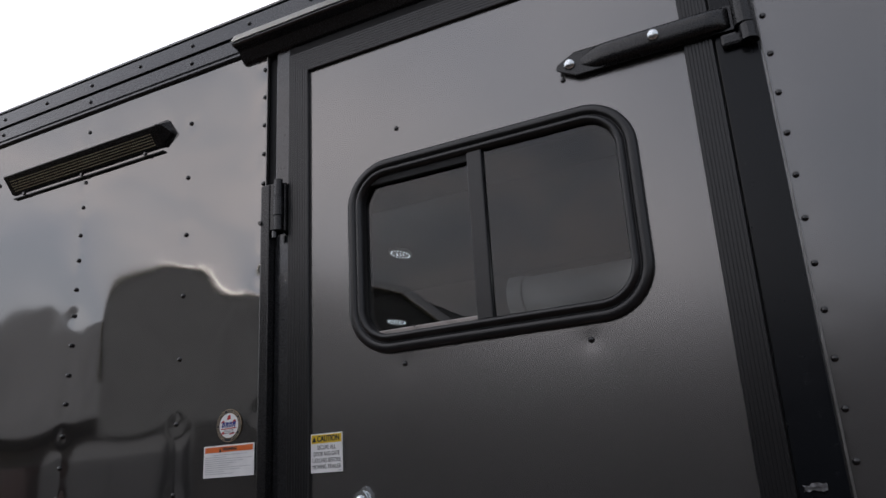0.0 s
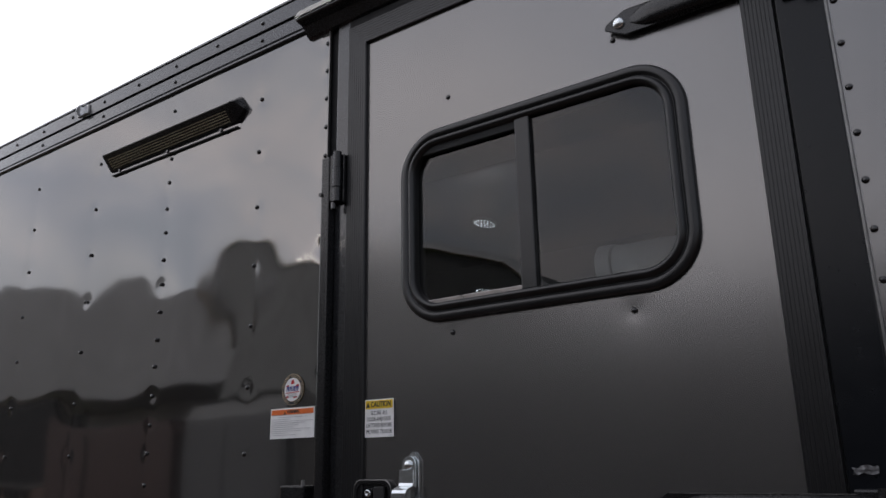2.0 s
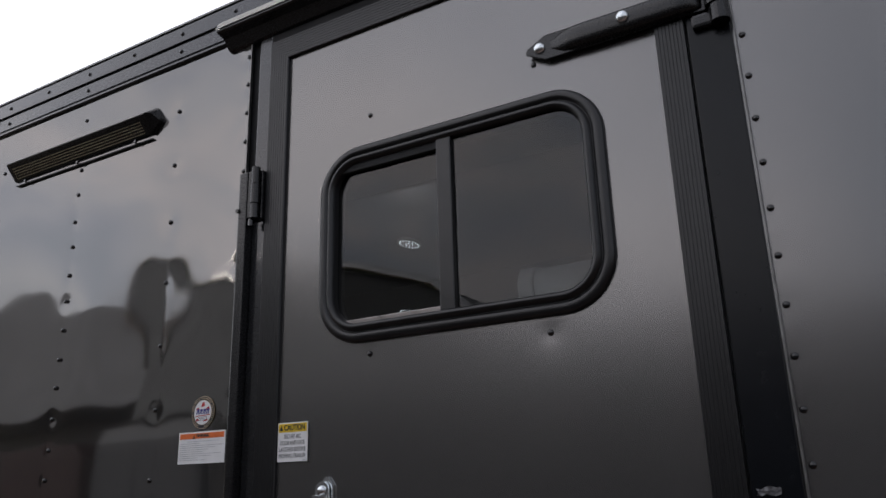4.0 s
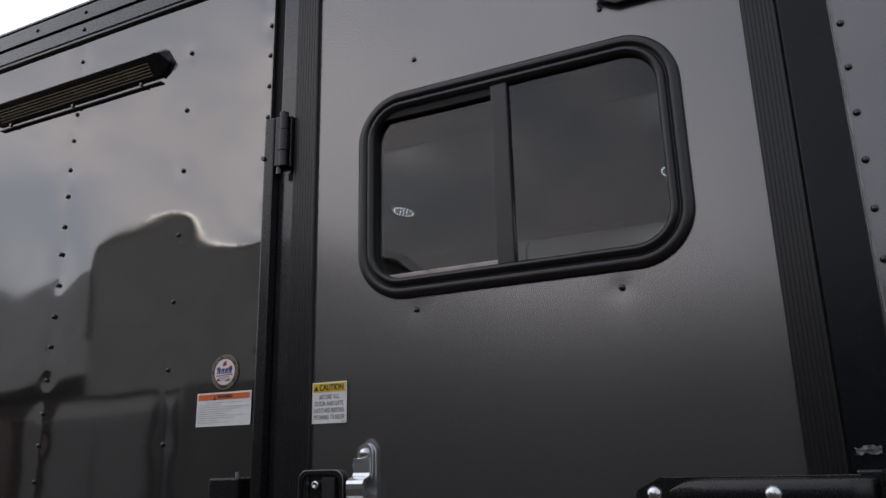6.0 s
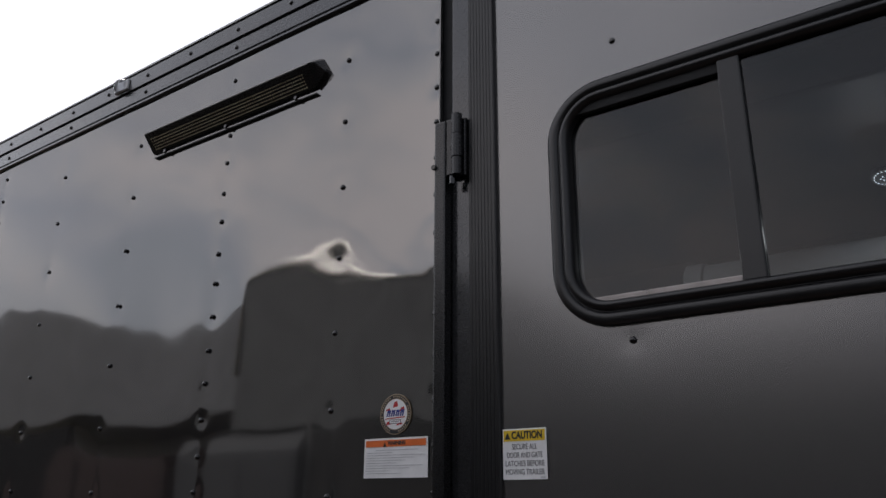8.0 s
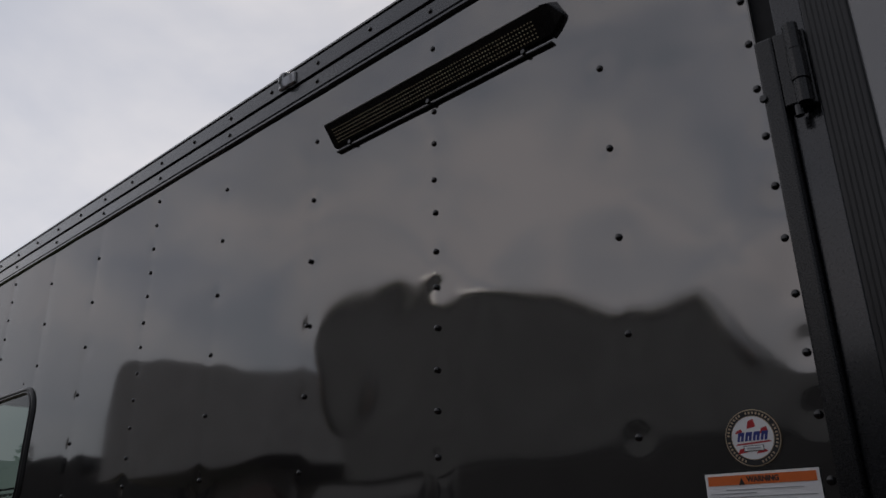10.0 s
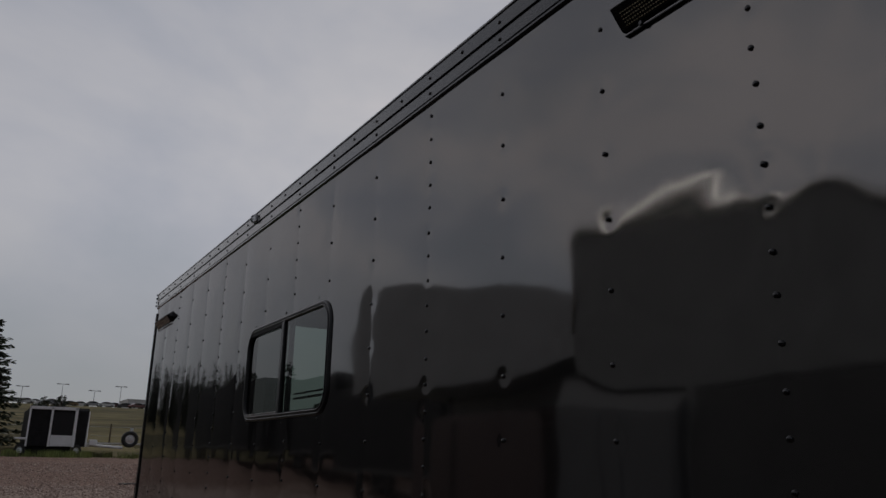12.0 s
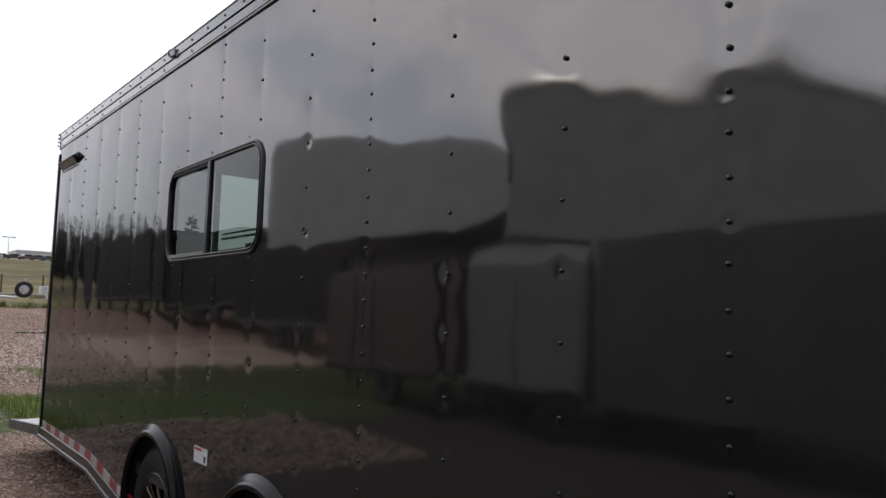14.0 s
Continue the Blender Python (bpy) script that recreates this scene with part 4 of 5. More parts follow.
warning = flat(0.502, 0.651, 1.494, 1.565, -0.0032, trailer, M_WHITE_LABEL, "warning_label", "white warning label with an orange header")
flat(0.506, 0.647, 1.5495, 1.5615, -0.0040, warning, M_ORANGE, "header")
words("WARNING", 0.0095, 0.580, -0.0048, 1.5555, warning, M_INK, "lettering", width=0.042, bold=0.0004)
tri = bmesh.new()
tri.faces.new([tri.verts.new(p) for p in ((0.548, -0.0049, 1.549), (0.556, -0.0049, 1.549), (0.552, -0.0049, 1.5585))])
part("warning_triangle", tri, M_INK, warning)
for i, (a, b) in enumerate(((0.53, 0.63), (0.508, 0.57), (0.508, 0.645), (0.508, 0.62), (0.508, 0.60), (0.508, 0.58), (0.508, 0.64), (0.508, 0.61), (0.508, 0.565), (0.508, 0.59))):
    flat(a, b, 1.5430 - 0.0046 * i, 1.5438 - 0.0046 * i, -0.0040, warning, M_GREYINK, "text_bar")


def disc(cx, cz, r0, r1, y, parent, mat, name, label="", seg=32):
    return part(name, loft([[(cx + r * math.cos(2 * math.pi * i / seg), yy, cz + r * math.sin(2 * math.pi * i / seg)) for i in range(seg)] for r, yy in ((r0, y), (r1, y))]), mat, parent, label)


seal = disc(0.575, 1.608, 0.0372, 0.0002, -0.0034, trailer, M_TAN, "round_decal", "round tan-edged decal with red, white and blue shapes")
disc(0.575, 1.608, 0.0358, 0.0288, -0.0040, seal, M_INK, "ring")
disc(0.575, 1.608, 0.0278, 0.0002, -0.0042, seal, M_WHITE_LABEL, "centre")
for i in range(44):
    a = 2 * math.pi * i / 44
    if i % 9 == 4 or abs(math.sin(a) + 1) < 0.03:
        continue
    part("text_bar", loft([[(0.575 + r * math.cos(a + d), -0.0044, 1.608 + r * math.sin(a + d)) for d in (-0.035, 0.035)] for r in (0.0308, 0.0340)], False), M_TAN, seal)


def patch(points, mat, y, name):
    """A flat printed shape on the round decal; points are offsets from its middle."""
    bm = bmesh.new()
    bm.faces.new([bm.verts.new((0.575 + u, y, 1.608 + w)) for u, w in points])
    part(name, bm, mat, seal)


for x0, x1, z0, z1 in ((-0.023, -0.012, 0.006, 0.012), (-0.006, 0.006, 0.012, 0.024), (0.010, 0.022, 0.004, 0.013), (-0.022, -0.008, -0.020, -0.012), (0.002, 0.018, -0.021, -0.016), (-0.024, 0.024, -0.009, -0.005)):
    patch([(x0, z0), (x1, z0 + 0.002), (x1 - 0.002, z1), (x0 + 0.003, z1 - 0.002)], M_RED, -0.0046, "stripe")
for i in range(4):
    u = -0.021 + 0.0105 * i
    patch([(u, -0.004), (u + 0.0085, -0.004), (u + 0.0115, 0.0075), (u + 0.003, 0.0075)], M_BLUE, -0.0048, "slanted_bar")
    patch([(u + 0.0036, -0.004), (u + 0.0050, -0.004), (u + 0.0066, 0.0025), (u + 0.0052, 0.0025)], M_WHITE_LABEL, -0.0050, "slot")
patch([(-0.0135, -0.0175), (0.0135, -0.0175), (0.0135, -0.0100), (-0.0135, -0.0100)], M_INK, -0.0048, "plate_border")
patch([(-0.0125, -0.0167), (0.0125, -0.0167), (0.0125, -0.0108), (-0.0125, -0.0108)], M_WHITE_LABEL, -0.0051, "plate")
flat(0.566, 0.584, 1.5935, 1.5955, -0.0054, seal, M_GREYINK, "bar")

tyre_label = flat(-2.540, -2.388, 0.710, 0.777, -0.0035, trailer, M_WHITE_LABEL, "small_label", "small white label with a red mark")
flat(-2.530, -2.455, 0.762, 0.771, -0.0043, tyre_label, M_RED, "header")
flat(-2.425, -2.405, 0.720, 0.745, -0.0043, tyre_label, M_INK, "mark")


# ---- lower edge, reflective tape, fenders, wheels ----
def edge_trim():
    xs = [REAR - 0.03, -4.27, -3.6, NOSE]
    loops = []
    for x in xs:
        z = float(bottom_edge(x))
        loops.append([(x, 0.01, z - 0.01), (x, -0.016, z - 0.01), (x, -0.018, z + 0.004), (x, -0.010, z + 0.008), (x, -0.009, z + 0.060), (x, -0.004, z + 0.064), (x, 0.01, z + 0.064)])
    part("lower_edge_trim", loft(loops, True, True), M_BLACK, trailer, "black lower edge trim")
    lip = [[(x, -0.019, float(bottom_edge(x)) - 0.012), (x, -0.021, float(bottom_edge(x)) - 0.012), (x, -0.021, float(bottom_edge(x)) - 0.002), (x, -0.019, float(bottom_edge(x)) - 0.002)] for x in xs]
    part("edge_bead", loft(lip, True, True), M_EDGE, trailer, "bright worn bead along the lower edge")


edge_trim()


def tape_strip():
    xs = np.linspace(REAR + 0.06, -3.36, 17)
    for i, (a, b) in enumerate(zip(xs, xs[1:])):
        za, zb = float(bottom_edge(a)) + 0.068, float(bottom_edge(b)) + 0.068
        bm = loft([[(a, y, za), (b, y, zb), (b, y, zb + 0.048), (a, y, za + 0.048)] for y in (-0.0015, -0.0042)], True, True)
        part("reflective_tape", bm, M_TAPE_RED if i % 2 else M_TAPE_WHITE, trailer, "red reflective tape" if i % 2 else "white reflective tape")


tape_strip()


def fender(cx, cz):
    prof = [(0.362, 0.0), (0.360, -0.022), (0.365, -0.034), (0.376, -0.039), (0.388, -0.034), (0.395, -0.020), (0.398, -0.008), (0.418, -0.005), (0.420, -0.001)]
    loops = [[(cx + r * math.cos(a), y, cz + r * math.sin(a)) for r, y in prof] for a in np.linspace(radians(-14), radians(194), 44)]
    part("fender_flare", loft(loops, False), M_PLASTIC, trailer, "black moulded fender flare", smooth=True)
    part("wheel_well", loft([[(cx + 0.37 * math.cos(a), y, cz + 0.37 * math.sin(a)) for a in np.linspace(radians(-14), radians(194), 24)] for y in (0.0, 0.38)], False), M_GAP, trailer)


def wheel(cx, cz, y0, parent, R=0.345, W=0.22, detail=True):
    t = part("wheel", lathe_y([(0.215, y0 + 0.012), (0.235, y0 + 0.002), (0.30, y0 - 0.004), (R - 0.022, y0 + 0.006), (R - 0.004, y0 + 0.022), (R, y0 + 0.045), (R, y0 + W - 0.045), (R - 0.02, y0 + W), (0.215, y0 + W)], 48, cx, cz), M_RUBBER, parent, "black trailer tyre on a black alloy rim", smooth=True)
    part("rim", lathe_y([(0.216, y0 + 0.016), (0.212, y0 + 0.004), (0.203, y0 + 0.004), (0.198, y0 + 0.06), (0.075, y0 + 0.070), (0.07, y0 + 0.03), (0.0001, y0 + 0.028)], 40, cx, cz), M_BLACK, t, "gloss black rim", smooth=True)
    if not detail:
        return t
    for i in range(8):
        for s in (-1, 1):
            a = 2 * math.pi * i / 8 + s * 0.12
            c, n = Vector((math.cos(a), 0, math.sin(a))), Vector((-math.sin(a), 0, math.cos(a)))
            o = Vector((cx, 0, cz))
            loops = []
            for r, h, d in ((0.072, 0.010, 0.030), (0.13, 0.008, 0.022), (0.197, 0.011, 0.012)):
                loops.append([tuple(o + c * r + n * h + Vector((0, y0 + d + 0.03, 0))), tuple(o + c * r + n * h + Vector((0, y0 + d, 0))), tuple(o + c * r - n * h + Vector((0, y0 + d, 0))), tuple(o + c * r - n * h + Vector((0, y0 + d + 0.03, 0)))])
            part("spoke", loft(loops, True, True), M_CHROME if s > 0 else M_BLACK, t)
    return t


for cx, cz in WHEELS:
    fender(cx, cz)
    wheel(cx, 0.345, 0.012, trailer)


def ramp():
    r = part("ramp", loft([[(x, 0.08, z), (x, 2.40, z), (x, 2.40, z - 0.06), (x, 0.08, z - 0.06)] for x, z in ((REAR - 0.06, 0.425), (-7.36, 0.29))], True, True), M_RAMP, trailer, "lowered metal ramp door resting on blocks")
    part("ramp_edge", loft([[(x, 0.05, z + 0.006), (x, 0.08, z + 0.006), (x, 0.08, z - 0.075), (x, 0.05, z - 0.075)] for x, z in ((REAR - 0.06, 0.425), (-7.38, 0.29))], True, True), M_RAMPEDGE, r, "weathered dark steel edge")
    for y in (0.5, 1.9):
        part("support_block", box(-7.25, -7.05, y, y + 0.2, 0.0, 0.235, 0.01), M_BLACK, r)
    part("cable", tube((REAR - 0.03, 0.02, 2.4), (-6.25, 0.06, 0.44), 0.0025, 0.0025, 6), M_BLACK, r)


ramp()


# ---- the lot behind and around ----
def place(x, y, turn=0.0):
    return pose(x, y, float(ground_height(np.array(x), np.array(y))), 0, 0, turn)




def gooseneck_trailer():
    g = thing("gooseneck_trailer", "tall graphite gooseneck trailer parked on the gravel", "trailer", place(-5.9, -7.6, 0))
    prof = [(-0.28, 2.27), (-0.30, 4.05), (-0.22, 4.18), (-0.05, 4.24), (0.9, 4.18), (1.5, 4.06), (2.15, 3.88), (2.8, 3.74), (3.23, 3.64), (3.44, 3.56), (3.82, 3.44), (4.09, 3.34), (4.30, 3.16), (4.5, 2.99), (4.75, 2.76), (9.3, 2.62), (9.4, 2.50), (9.4, 0.62), (1.25, 0.62), (1.15, 2.27)]
    part("body", extrude_y(prof, 0.0, 2.5), M_DARKRV, g)
    part("lower_panel", box(1.28, 9.38, 2.46, 2.52, 0.45, 2.20, 0.01), M_DARKLOW, g)
    edge = [(-0.30, 3.0)] + prof[1:15]
    loops = []
    for i, (x, z) in enumerate(edge):
        (xa, za), (xb, zb) = edge[max(0, i - 1)], edge[min(len(edge) - 1, i + 1)]
        across = Vector((za - zb, 0, xb - xa)).normalized()
        loops.append([tuple(Vector((x, 2.5, z)) + across * 0.065 * math.cos(t) + Vector((0, 0.065 * math.sin(t), 0))) for t in np.linspace(0, 2 * math.pi, 14, endpoint=False)])
    part("roof_trim", loft(loops, True, True), M_TRIM, g, "polished roof edge trim", smooth=True)
    part("trim_strip", box(1.28, 9.38, 2.495, 2.525, 2.22, 2.26), M_BLACK, g)
    part("neck", box(0.5, 1.25, 1.0, 1.5, 1.3, 2.27, 0.03), M_DARKRV, g)
    for x in (5.6, 6.6):
        part("wheel", lathe_y([(0.2, 2.52), (0.36, 2.53), (0.4, 2.49), (0.4, 2.30)], 24, x, 0.4), M_RUBBER, g)
    for x in (2.0, 9.1):
        part("leg", box(x, x + 0.1, 1.1, 1.2, 0.0, 0.62), M_BLACK, g)


def grey_trailer():
    g = thing("fifth_wheel_trailer", "pale grey fifth-wheel trailer with a long raised nose", "trailer", place(-13.3, -7.75, 0))
    nose = [(0.0, 2.50), (-0.1, 3.6), (0.12, 4.35), (0.4, 4.55), (0.8, 4.60), (2.0, 4.42), (4.5, 3.90), (7.0, 3.62), (7.0, 2.47)]
    part("body", extrude_y(nose, 0.0, 2.45), M_GREYRV, g)
    part("lower_body", box(0.3, 6.9, 0.0, 0.6, 0.5, 2.49, 0.03), M_GREYRV, g)
    for x in (1.2, 5.6):
        part("leg", box(x, x + 0.1, 1.0, 1.1, 0.0, 2.5), M_BLACK, g)


CAR_BODY = [(-2.3, 0.35), (-2.32, 0.72), (-2.15, 0.92), (-1.55, 0.98), (-0.95, 1.42), (-0.5, 1.50), (0.6, 1.48), (1.15, 1.32), (1.75, 1.0), (2.2, 0.9), (2.3, 0.65), (2.25, 0.35)]
CAR_GLASS = [(-1.42, 1.0), (-0.9, 1.38), (-0.45, 1.45), (0.55, 1.43), (1.05, 1.28), (1.5, 1.02)]


def lot_car(m, label):
    c = thing("parked_car", label, "car", m, "cars along the ridge")
    part("body", extrude_y(CAR_BODY, -0.9, 0.9), M_CARS, c)
    part("side_glass", extrude_y(CAR_GLASS, -0.91, 0.91), M_CARGLASS, c)
    for x in (-1.4, 1.4):
        for y in (-0.93, 0.73):
            part("wheel", lathe_y([(0.12, y), (0.3, y), (0.33, y + 0.03), (0.33, y + 0.17), (0.3, y + 0.2), (0.12, y + 0.2)], 14, x, 0.33), M_RUBBER, c)
    return c


def van(m, h, paint, label):
    """A tall van, its rear towards +y."""
    v = thing("cargo_van", label, "van", m)
    side = [(0.0, 0.45), (0.02, h - 0.25), (-0.12, h - 0.05), (-0.4, h), (-3.6, h), (-4.3, 1.25), (-5.3, 1.05), (-5.4, 0.45)]
    part("body", loft([[(x, y, z) for y, z in side] for x in (-1.0, 1.0)], True, True), paint, v)
    for x in (-0.93, 0.03):
        part("rear_door", box(x, x + 0.9, 0.005, 0.03, 0.55, h - 0.3, 0.015), paint, v)
    part("bumper", box(-0.95, 0.95, -0.02, 0.12, 0.40, 0.58, 0.03), M_PLASTIC, v)
    for y in (-1.0, -4.4):
        for x in (-1.02, 0.80):
            part("wheel", loft([[(x + d, y + r * math.cos(a), 0.36 + r * math.sin(a)) for a in np.linspace(0, 2 * math.pi, 20, endpoint=False)] for d, r in ((0, 0.2), (0.0, 0.34), (0.03, 0.36), (0.19, 0.36), (0.22, 0.34), (0.22, 0.2))]), M_RUBBER, v)


def dark_trailer(x, y, h, length):
    """A plain dark enclosed trailer in the row along the lot."""
    d = thing("row_trailer", "dark enclosed trailer in a row along the lot", "trailer", place(x, y), "trailers along the lot")
    part("body", extrude_y([(0, 0.5), (0, h - 0.2), (0.2, h), (length - 0.2, h), (length, h - 0.25), (length, 0.5)], -2.3, 0), M_BLACKPANEL, d)
    part("trim", box(0.05, length - 0.05, -0.01, 0.02, 0.5, 0.62), M_DARKLOW, d)
    for cx in (length * 0.45, length * 0.45 + 0.9):
        part("wheel", lathe_y([(0.15, 0.02), (0.3, 0.03), (0.34, 0.0), (0.34, -0.2)], 20, cx, 0.34), M_RUBBER, d)


for i, (x, y, h) in enumerate(((-20.5, -7.9, 2.8), (-27.5, -8.3, 3.0), (-34.0, -8.0, 3.1), (-41.0, -8.4, 3.3))):
    dark_trailer(x, y, h, 5.8 + 0.3 * (i % 3))
gooseneck_trailer()
grey_trailer()
van(place(-5.76, -5.0), 2.26, M_VAN, "plain grey cargo van parked under the gooseneck")


def maroon_trailer():
    m = thing("small_cargo_trailer", "small maroon cargo trailer parked beside the taller trailers", "trailer", place(-10.5, -7.1, 0))
    part("body", extrude_y([(0.0, 0.55), (0.0, 1.90), (0.14, 2.06), (3.0, 2.06), (3.16, 1.88), (3.2, 0.55)], 0.0, 1.9), M_MAROON, m)
    part("lower_rail", box(0.0, 3.2, 1.86, 1.93, 0.45, 0.56, 0.01), M_BLACK, m)
    for x in (1.02, 1.12):
        part("door_post", box(x, x + 0.04, 1.89, 1.915, 0.6, 1.95), M_BLACK, m)
    part("wheel", lathe_y([(0.15, 1.92), (0.3, 1.93), (0.34, 1.90), (0.34, 1.7)], 20, 1.7, 0.34), M_RUBBER, m)
    for x in (0.3, 2.8):
        part("leg", box(x, x + 0.08, 0.9, 0.98, 0.0, 0.56), M_BLACK, m)


maroon_trailer()


def white_trailer():
    """A white-framed trailer with black panels, seen across the lot."""
    w = thing("utility_box_trailer", "white-framed box trailer with black panels, across the lot", "trailer", place(-35.0, 2.45, 0) @ Matrix.Diagonal((1.0, 0.84, 1.0, 1.0)))
    H, b0 = 1.98, 0.42
    # long side to -y, rear face with a dark opening towards the viewer
    shell = box(-4.2, -0.05, -2.11, 0.0, b0, H - 0.05, 0.03)
    part("body", shell, M_BLACKPANEL, w, "black panelled body")
    part("rear_lower_panel", box(-0.04, 0.02, -1.05, -0.08, b0, 0.86, 0.01), M_ENAMEL, w)
    part("rear_opening", box(-0.045, 0.012, -1.05, -0.10, 0.87, H - 0.20), M_GAP, w)
    part("side_lower_panel", box(-0.045, 0.015, -2.06, -1.18, b0, 1.0, 0.01), M_BLACKPANEL, w)
    for y0, y1 in ((-2.12, -2.04), (-1.16, -1.06), (-0.09, 0.04)):
        part("frame_post", box(-0.05, 0.05, y0, y1, b0 - 0.02, H, 0.01), M_ENAMEL, w)
    part("frame_rail", box(-0.05, 0.05, -2.12, 0.05, H - 0.10, H + 0.02, 0.01), M_ENAMEL, w)
    part("frame_rail", box(-4.2, 0.03, 0.0, 0.05, H - 0.12, H, 0.01), M_ENAMEL, w)
    part("frame_rail", box(-4.2, 0.03, 0.0, 0.05, b0, 1.0, 0.01), M_ENAMEL, w)
    part("side_post", box(-0.35, -0.02, 0.0, 0.06, b0, 1.0), M_ENAMEL, w)
    part("nose", extrude_y([(-0.0, b0), (0.0, H - 0.1), (-0.1, H)], 0.05, 0.55), M_BLACKPANEL, w)
    part("nose_edge", tube((0.0, 0.56, b0), (-0.05, 0.56, H - 0.12), 0.04, 0.04, 8), M_ENAMEL, w)
    for y in (-2.30, 0.16):
        t = part("wheel", loft([[(0.02 + d, y + r * math.cos(a), 0.25 + r * math.sin(a)) for a in np.linspace(0, 2 * math.pi, 20, endpoint=False)] for d, r in ((-0.2, 0.22), (-0.02, 0.25), (0.0, 0.235), (0.01, 0.14))]), M_RUBBER, w)
        part("rim", loft([[(0.035 + d, y + r * math.cos(a), 0.25 + r * math.sin(a)) for a in np.linspace(0, 2 * math.pi, 16, endpoint=False)] for d, r in ((0.0, 0.125), (-0.03, 0.09), (0.0, 0.05), (0.005, 0.001))]), M_GALV, t)
    part("fender", box(-0.5, 0.1, -2.60, -2.06, 0.66, 0.74, 0.03), M_ENAMEL, w)
    # Added dark block that fills in the shade beneath the body.
    part("underbody_shade", box(-2.6, -0.3, -2.2, -0.05, 0.0, 0.5), M_GAP, w)


def flatbed_trailer():
    f = thing("flatbed_trailer", "pale-framed flatbed trailer with an upright spare wheel", "trailer", place(-35.4, 4.6, 0))
    for y in (-1.6, 0.9):
        part("frame_beam", box(-3.5, 0.2, y, y + 0.1, 0.42, 0.58, 0.01), M_ENAMEL, f)
    part("deck", box(-3.5, 0.15, -1.5, 0.95, 0.56, 0.62), M_ALU, f)
    part("tongue", tube((0.2, -1.5, 0.50), (0.3, -0.2, 0.42), 0.06, 0.06, 8), M_ENAMEL, f)
    part("coupler", box(0.1, 0.5, -1.55, -1.25, 0.5, 0.72, 0.02), M_ENAMEL, f)
    part("winch_post", box(0.1, 0.22, 0.05, 0.17, 0.5, 1.25, 0.01), M_GALV, f)
    part("box", box(-0.5, 0.1, 0.75, 1.0, 0.6, 0.95, 0.02), M_GALV, f)
    t = part("spare_wheel", lathe_y([(0.19, 0.0), (0.26, -0.03), (0.33, -0.02), (0.345, 0.03), (0.345, 0.16), (0.30, 0.2), (0.19, 0.2)], 32), M_RUBBER, f, "black spare tyre on a silver rim", smooth=True)
    t.matrix_basis = pose(0.35, 0.06, 0.78, 0, 0, 90)
    r = part("rim", lathe_y([(0.20, 0.0), (0.17, 0.06), (0.09, 0.05), (0.06, 0.02), (0.0001, 0.02)], 24), M_ALU, t)
    r.parent = t


white_trailer()
flatbed_trailer()
fence = thing("wire_fence", "thin post and wire fence along the dry field", "fence")
for i in range(12):
    px, py = -48.0 - 0.3 * i, -3.0 + 2.2 * i
    pz = float(ground_height(np.array(px), np.array(py)))
    part("post", tube((px, py, pz - 0.1), (px, py, pz + 1.15), 0.045, 0.04, 7), M_BARK, fence)
    if i:
        for k in (0.45, 0.95):
            part("wire", tube((qx, qy, qz + k), (px, py, pz + k), 0.008, 0.008, 4), M_POLE, fence)
    qx, qy, qz = px, py, pz
far_trailer = thing("box_trailer", "low dark trailer beside the white-framed one", "trailer", place(-36.0, -1.4, 0))
part("body", box(-3, 0.2, -2.6, -0.1, 0.5, 2.25, 0.04), M_BLACKPANEL, far_trailer)
part("fender", box(-0.4, 0.45, -0.9, -0.05, 0.45, 0.75, 0.05), M_WHITE, far_trailer)
part("wheel", lathe_y([(0.15, 0.0), (0.30, -0.02), (0.34, 0.03), (0.34, 0.2)], 20, 0.0, 0.34), M_RUBBER, far_trailer)

rod = thing("steel_bar", "thin dark steel bar lying on the gravel", "bar", place(-21.9, 2.8, 100))
part("bar", tube((-0.45, 0, 0.025), (0.45, 0.1, 0.035), 0.02, 0.02, 8), M_BLACK, rod)

# cars, lamp posts and a pale building along the ridge
rng = random.Random(5)
CAR_LABELS = ["parked car on the ridge", "parked car in the far row on the ridge"]
first_car = None
for i in range(26):
    x, y = -238 - rng.uniform(0, 6), -2 + i * 2.9 + rng.uniform(-0.4, 0.4)
    m = place(x, y, 90 + rng.choice((0, 180)) + rng.uniform(-25, 25))
    if first_car is None:
        first_car = lot_car(m, CAR_LABELS[0])
    else:
        copy_thing(first_car, m)


def lamp_post(x, y, h):
    p = thing("lamp_post", "tall parking-lot lamp post with twin heads", "lamp post", place(x, y), "lamp posts on the ridge")
    part("pole", tube((0, 0, 0), (0, 0, h), 0.10, 0.06, 8), M_POLE, p)
    part("arm", box(-0.1, 0.1, -1.1, 1.1, h - 0.1, h + 0.05), M_POLE, p)
    for y0 in (-1.6, 0.7):
        part("lamp_head", box(-0.3, 0.3, y0, y0 + 0.9, h - 0.12, h + 0.12, 0.03), M_POLE, p)


for y, h in ((18.5, 6.0), (27.0, 4.6), (34.0, 6.2), (3.0, 5.4), (8.5, 4.8)):
    lamp_post(-242, y, h)
bld = thing("long_building", "long pale industrial building beyond the ridge", "building", place(-345, 66))
part("wall", box(0, 20, -17, 22, -2, 7.0, 0.05), M_BUILD, bld)
part("roof_edge", box(-0.2, 20.2, -17.2, 22.2, 7.0, 7.5), M_BUILD, bld)


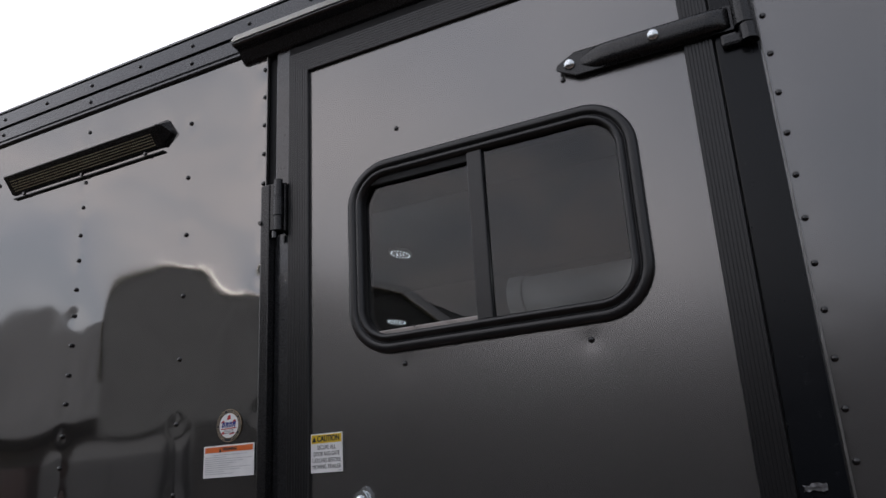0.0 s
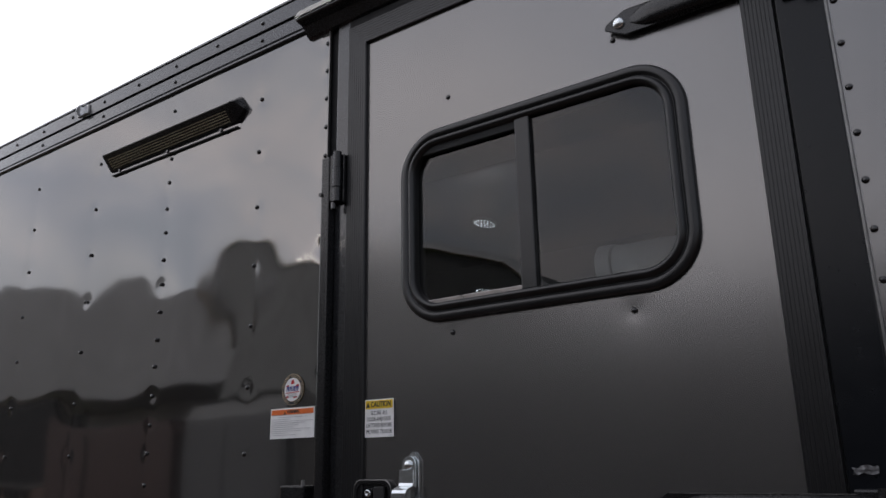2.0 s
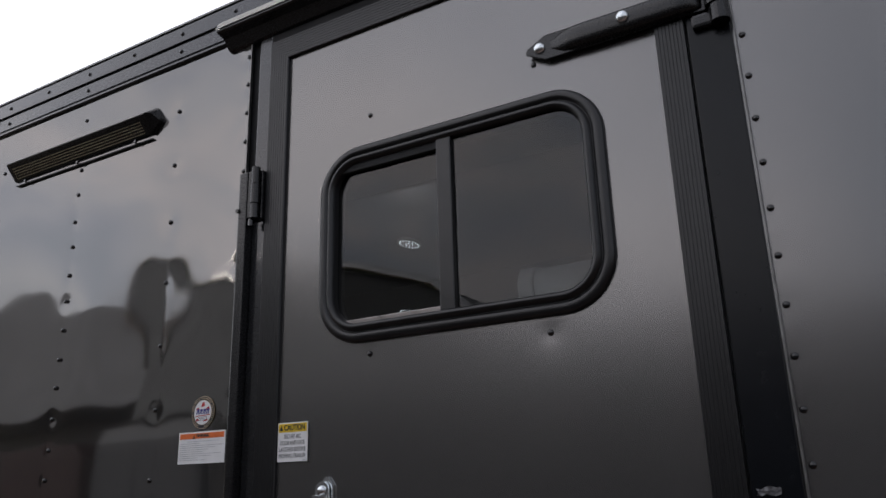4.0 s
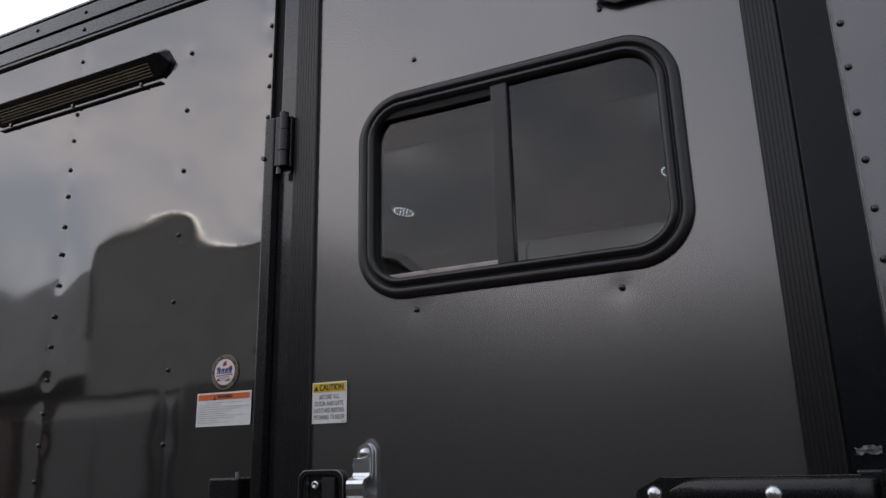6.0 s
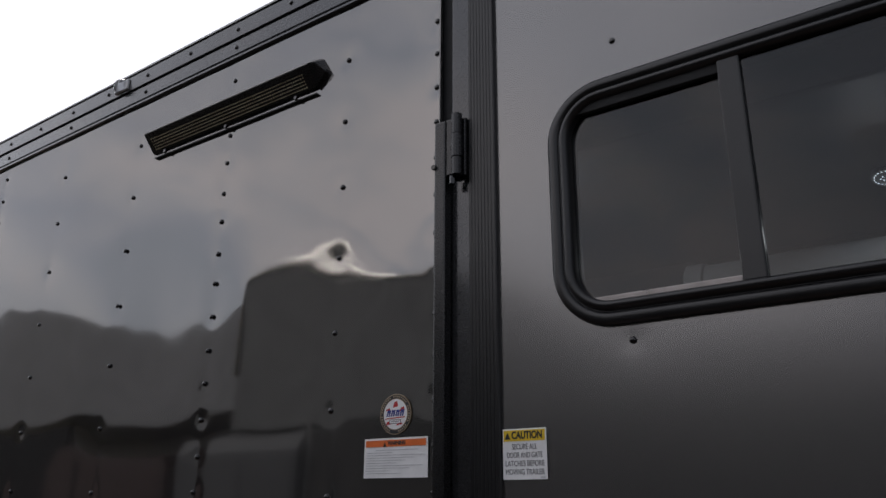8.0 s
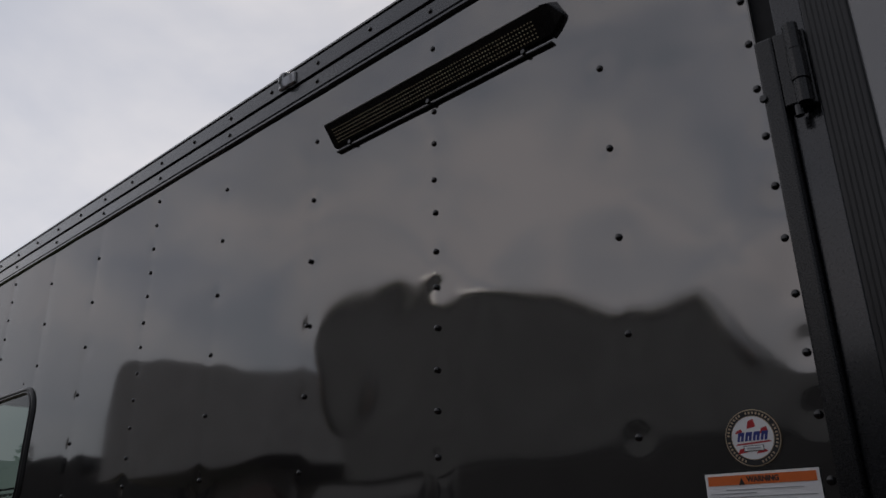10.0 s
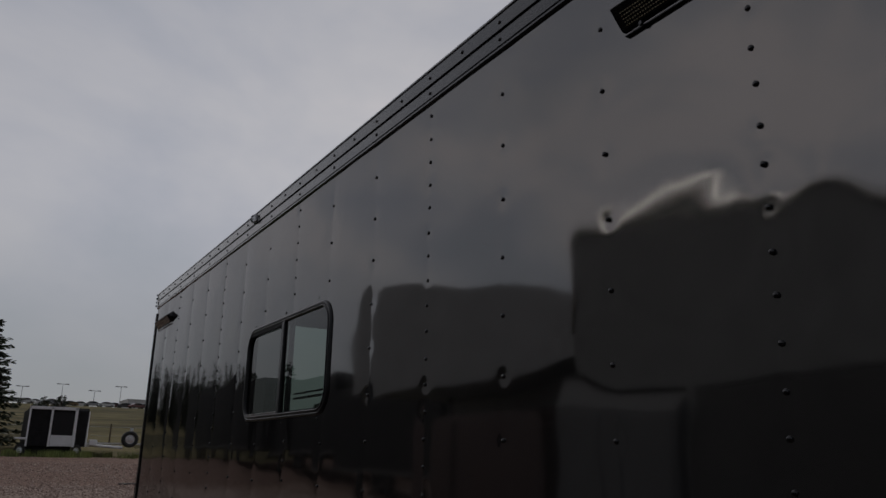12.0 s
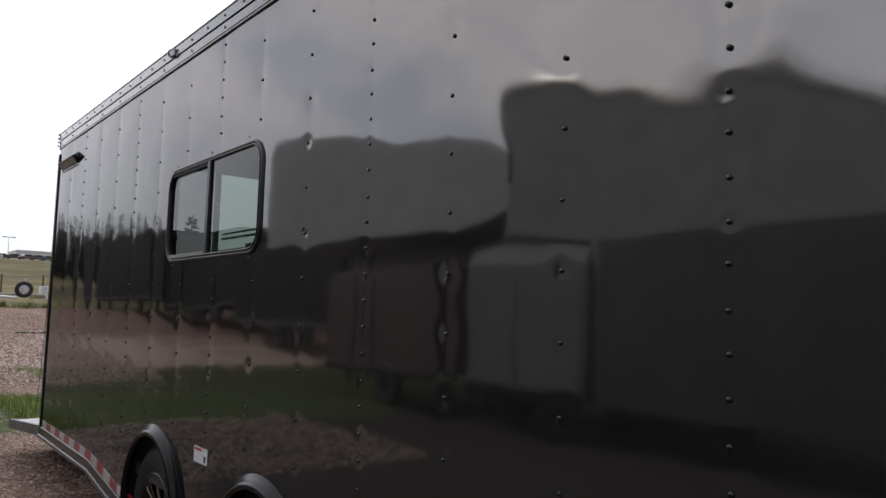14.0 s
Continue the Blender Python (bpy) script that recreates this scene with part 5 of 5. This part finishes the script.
def conifer(m, height, spread, seed, label, group=""):
    """A spruce: tapered trunk, whorls of drooping limbs, and many small needle sprays with gaps between."""
    r = random.Random(seed)
    t = thing("conifer_tree", label, "tree", m, group)
    part("trunk", tube((0, 0, 0), (0, 0, height * 0.97), 0.03 * height, 0.01, 8), M_BARK, t)
    verts, faces, lim = [], [], bmesh.new()
    whorls = int(height * 5.5)
    for i in range(whorls):
        f = i / whorls
        z = height * (0.07 + 0.92 * f)
        reach = spread * (1 - f) ** 0.85 * r.uniform(0.65, 1.12) + 0.06
        n = 6 if f < 0.7 else 4
        for k in range(n):
            a = 2 * math.pi * (k + r.random()) / n
            L = reach * r.uniform(0.6, 1.1)
            tip = Vector((math.cos(a) * L, math.sin(a) * L, z + 0.12 * L - 0.10 * L * L))
            lift = r.uniform(-0.12, 0.12)
            root = Vector((0, 0, z + lift))
            tip.z += lift + r.uniform(-0.25, 0.1) * L
            if L > 0.5:
                tube(root, tip, 0.022, 0.006, 4, lim)
            for s in range(max(6, int(L * 26))):
                p = root.lerp(tip, r.uniform(0.15, 1.02)) + Vector((0, 0, r.uniform(-0.10, 0.06)))
                d = Vector((math.cos(a + r.uniform(-1.0, 1.0)), math.sin(a + r.uniform(-1.0, 1.0)), r.uniform(-0.5, 0.25))).normalized()
                w = d.cross(Vector((r.uniform(-1, 1), r.uniform(-1, 1), 1))).normalized()
                q, b = r.uniform(0.16, 0.36), len(verts)
                verts += [tuple(p - w * 0.05), tuple(p + d * q * 0.5 + w * 0.075), tuple(p + d * q), tuple(p + d * q * 0.5 - w * 0.075)]
                faces.append((b, b + 1, b + 2, b + 3))
    part("limbs", lim, M_BARK, t)
    me = bpy.data.meshes.new("crown")
    me.from_pydata(verts, [], faces)
    link_mesh("crown", me, t, M_NEEDLE)
    return t


spruce = conifer(place(-44.5, -1.0), 6.6, 2.3, 3, "tall dark spruce at the edge of the lot")
row = None
rr = random.Random(9)
for i in range(36):
    x, y = -20.0 - i * 2.1 + rr.uniform(-0.8, 0.8), -13.5 - rr.uniform(0, 6.0)
    if row is None:
        row = conifer(place(x, y), 6.8, 2.1, 21, "dark conifer in a row along the lot", "conifers along the lot")
    else:
        k = rr.uniform(0.55, 0.95)
        c = copy_thing(row, place(x, y, rr.uniform(0, 360)) @ Matrix.Scale(k, 4))
for x, y, h in ((-89, 4.6, 1.3), (-88.9, 6.2, 1.5)):
    conifer(place(x, y), h + 0.9, 1.9, int(-x * 10), "small dark tree in the far field")


# ---- loose stones and grass ----
def stones():
    r = np.random.RandomState(4)
    # fine chips close by, fist-sized pale rock in the drift farther off, thin scatter beyond
    zones = ((16000, -9.0, -5.2, 0.008, 0.020), (9000, -16.5, -8.4, 0.010, 0.024), (11000, -21.5, -13.0, 0.020, 0.044), (4000, -29.0, -20.0, 0.020, 0.036))
    x = np.concatenate([r.uniform(a, b, k) for k, a, b, lo, hi in zones])
    s = np.concatenate([r.uniform(lo, hi, k) for k, a, b, lo, hi in zones])
    y = r.uniform(-3.5, 5.5, len(x))
    bare = (x < -12.3) | (x > -8.5) | (value_noise(x, y, 0.9, 77) < -0.25)
    x, y, s = x[bare], y[bare], s[bare]
    n = len(x)
    base = np.array([(1, 0, 0), (0, 1, 0), (-1, 0, 0), (0, -1, 0), (0, 0, 0.75), (0, 0, -0.5)], float)
    tri = np.array([(0, 1, 4), (1, 2, 4), (2, 3, 4), (3, 0, 4), (1, 0, 5), (2, 1, 5), (3, 2, 5), (0, 3, 5)])
    z = ground_height(x, y)
    v = base[None] * s[:, None, None] * r.uniform(0.6, 1.3, (n, 6, 1))
    a = r.uniform(0, 6.28, n)
    c, d = np.cos(a)[:, None], np.sin(a)[:, None]
    v = np.stack([v[..., 0] * c - v[..., 1] * d + x[:, None], v[..., 0] * d + v[..., 1] * c + y[:, None], v[..., 2] + z[:, None] + s[:, None] * 0.25], -1).reshape(-1, 3)
    f = (tri[None] + (np.arange(n) * 6)[:, None, None]).reshape(-1, 3)
    me = bpy.data.meshes.new("loose_gravel")
    me.from_pydata(v.tolist(), [], f.tolist())
    tagged(link_mesh("loose_gravel", me, None, M_STONE), "loose reddish and pale gravel stones on the lot", "gravel", kind="stuff")


def grass():
    r = np.random.RandomState(8)
    verts, faces = [], []
    clumps = [(r.uniform(-12.1, -8.3), r.uniform(-1.0, 3.0)) for _ in range(2300)] + [(r.normal(-14.5, 0.3), r.uniform(-1.0, 3.0)) for _ in range(420)]
    clumps += [(r.uniform(-36.8, -33.6), r.uniform(0.0, 8.0)) for _ in range(900)]
    for cx, cy in clumps:
        if value_noise(np.array(cx), np.array(cy), 0.9, 77) < -0.02:
            continue
        gz = float(ground_height(np.array(cx), np.array(cy)))
        tall = 4.0 if cx < -30 else 0.8 + 1.4 * r.rand() ** 3
        for k in range(16):
            x, y, a = cx + r.normal(0, 0.09), cy + r.normal(0, 0.09), r.uniform(0, 6.28)
            h, w, lean = r.uniform(0.025, 0.085) * tall, 0.007 * (1.8 if cx < -30 else 1.0), r.uniform(0.0, 0.05)
            b = len(verts)
            verts += [(x - w * math.sin(a), y + w * math.cos(a), gz - 0.01), (x + w * math.sin(a), y - w * math.cos(a), gz - 0.01), (x + lean * math.cos(a), y + lean * math.sin(a), gz + h)]
            faces.append((b, b + 1, b + 2))
    me = bpy.data.meshes.new("grass")
    me.from_pydata(verts, [], faces)
    tagged(link_mesh("grass", me, None, M_GRASS), "patchy green grass and weeds growing through gravel", "grass", kind="stuff")


stones()
grass()
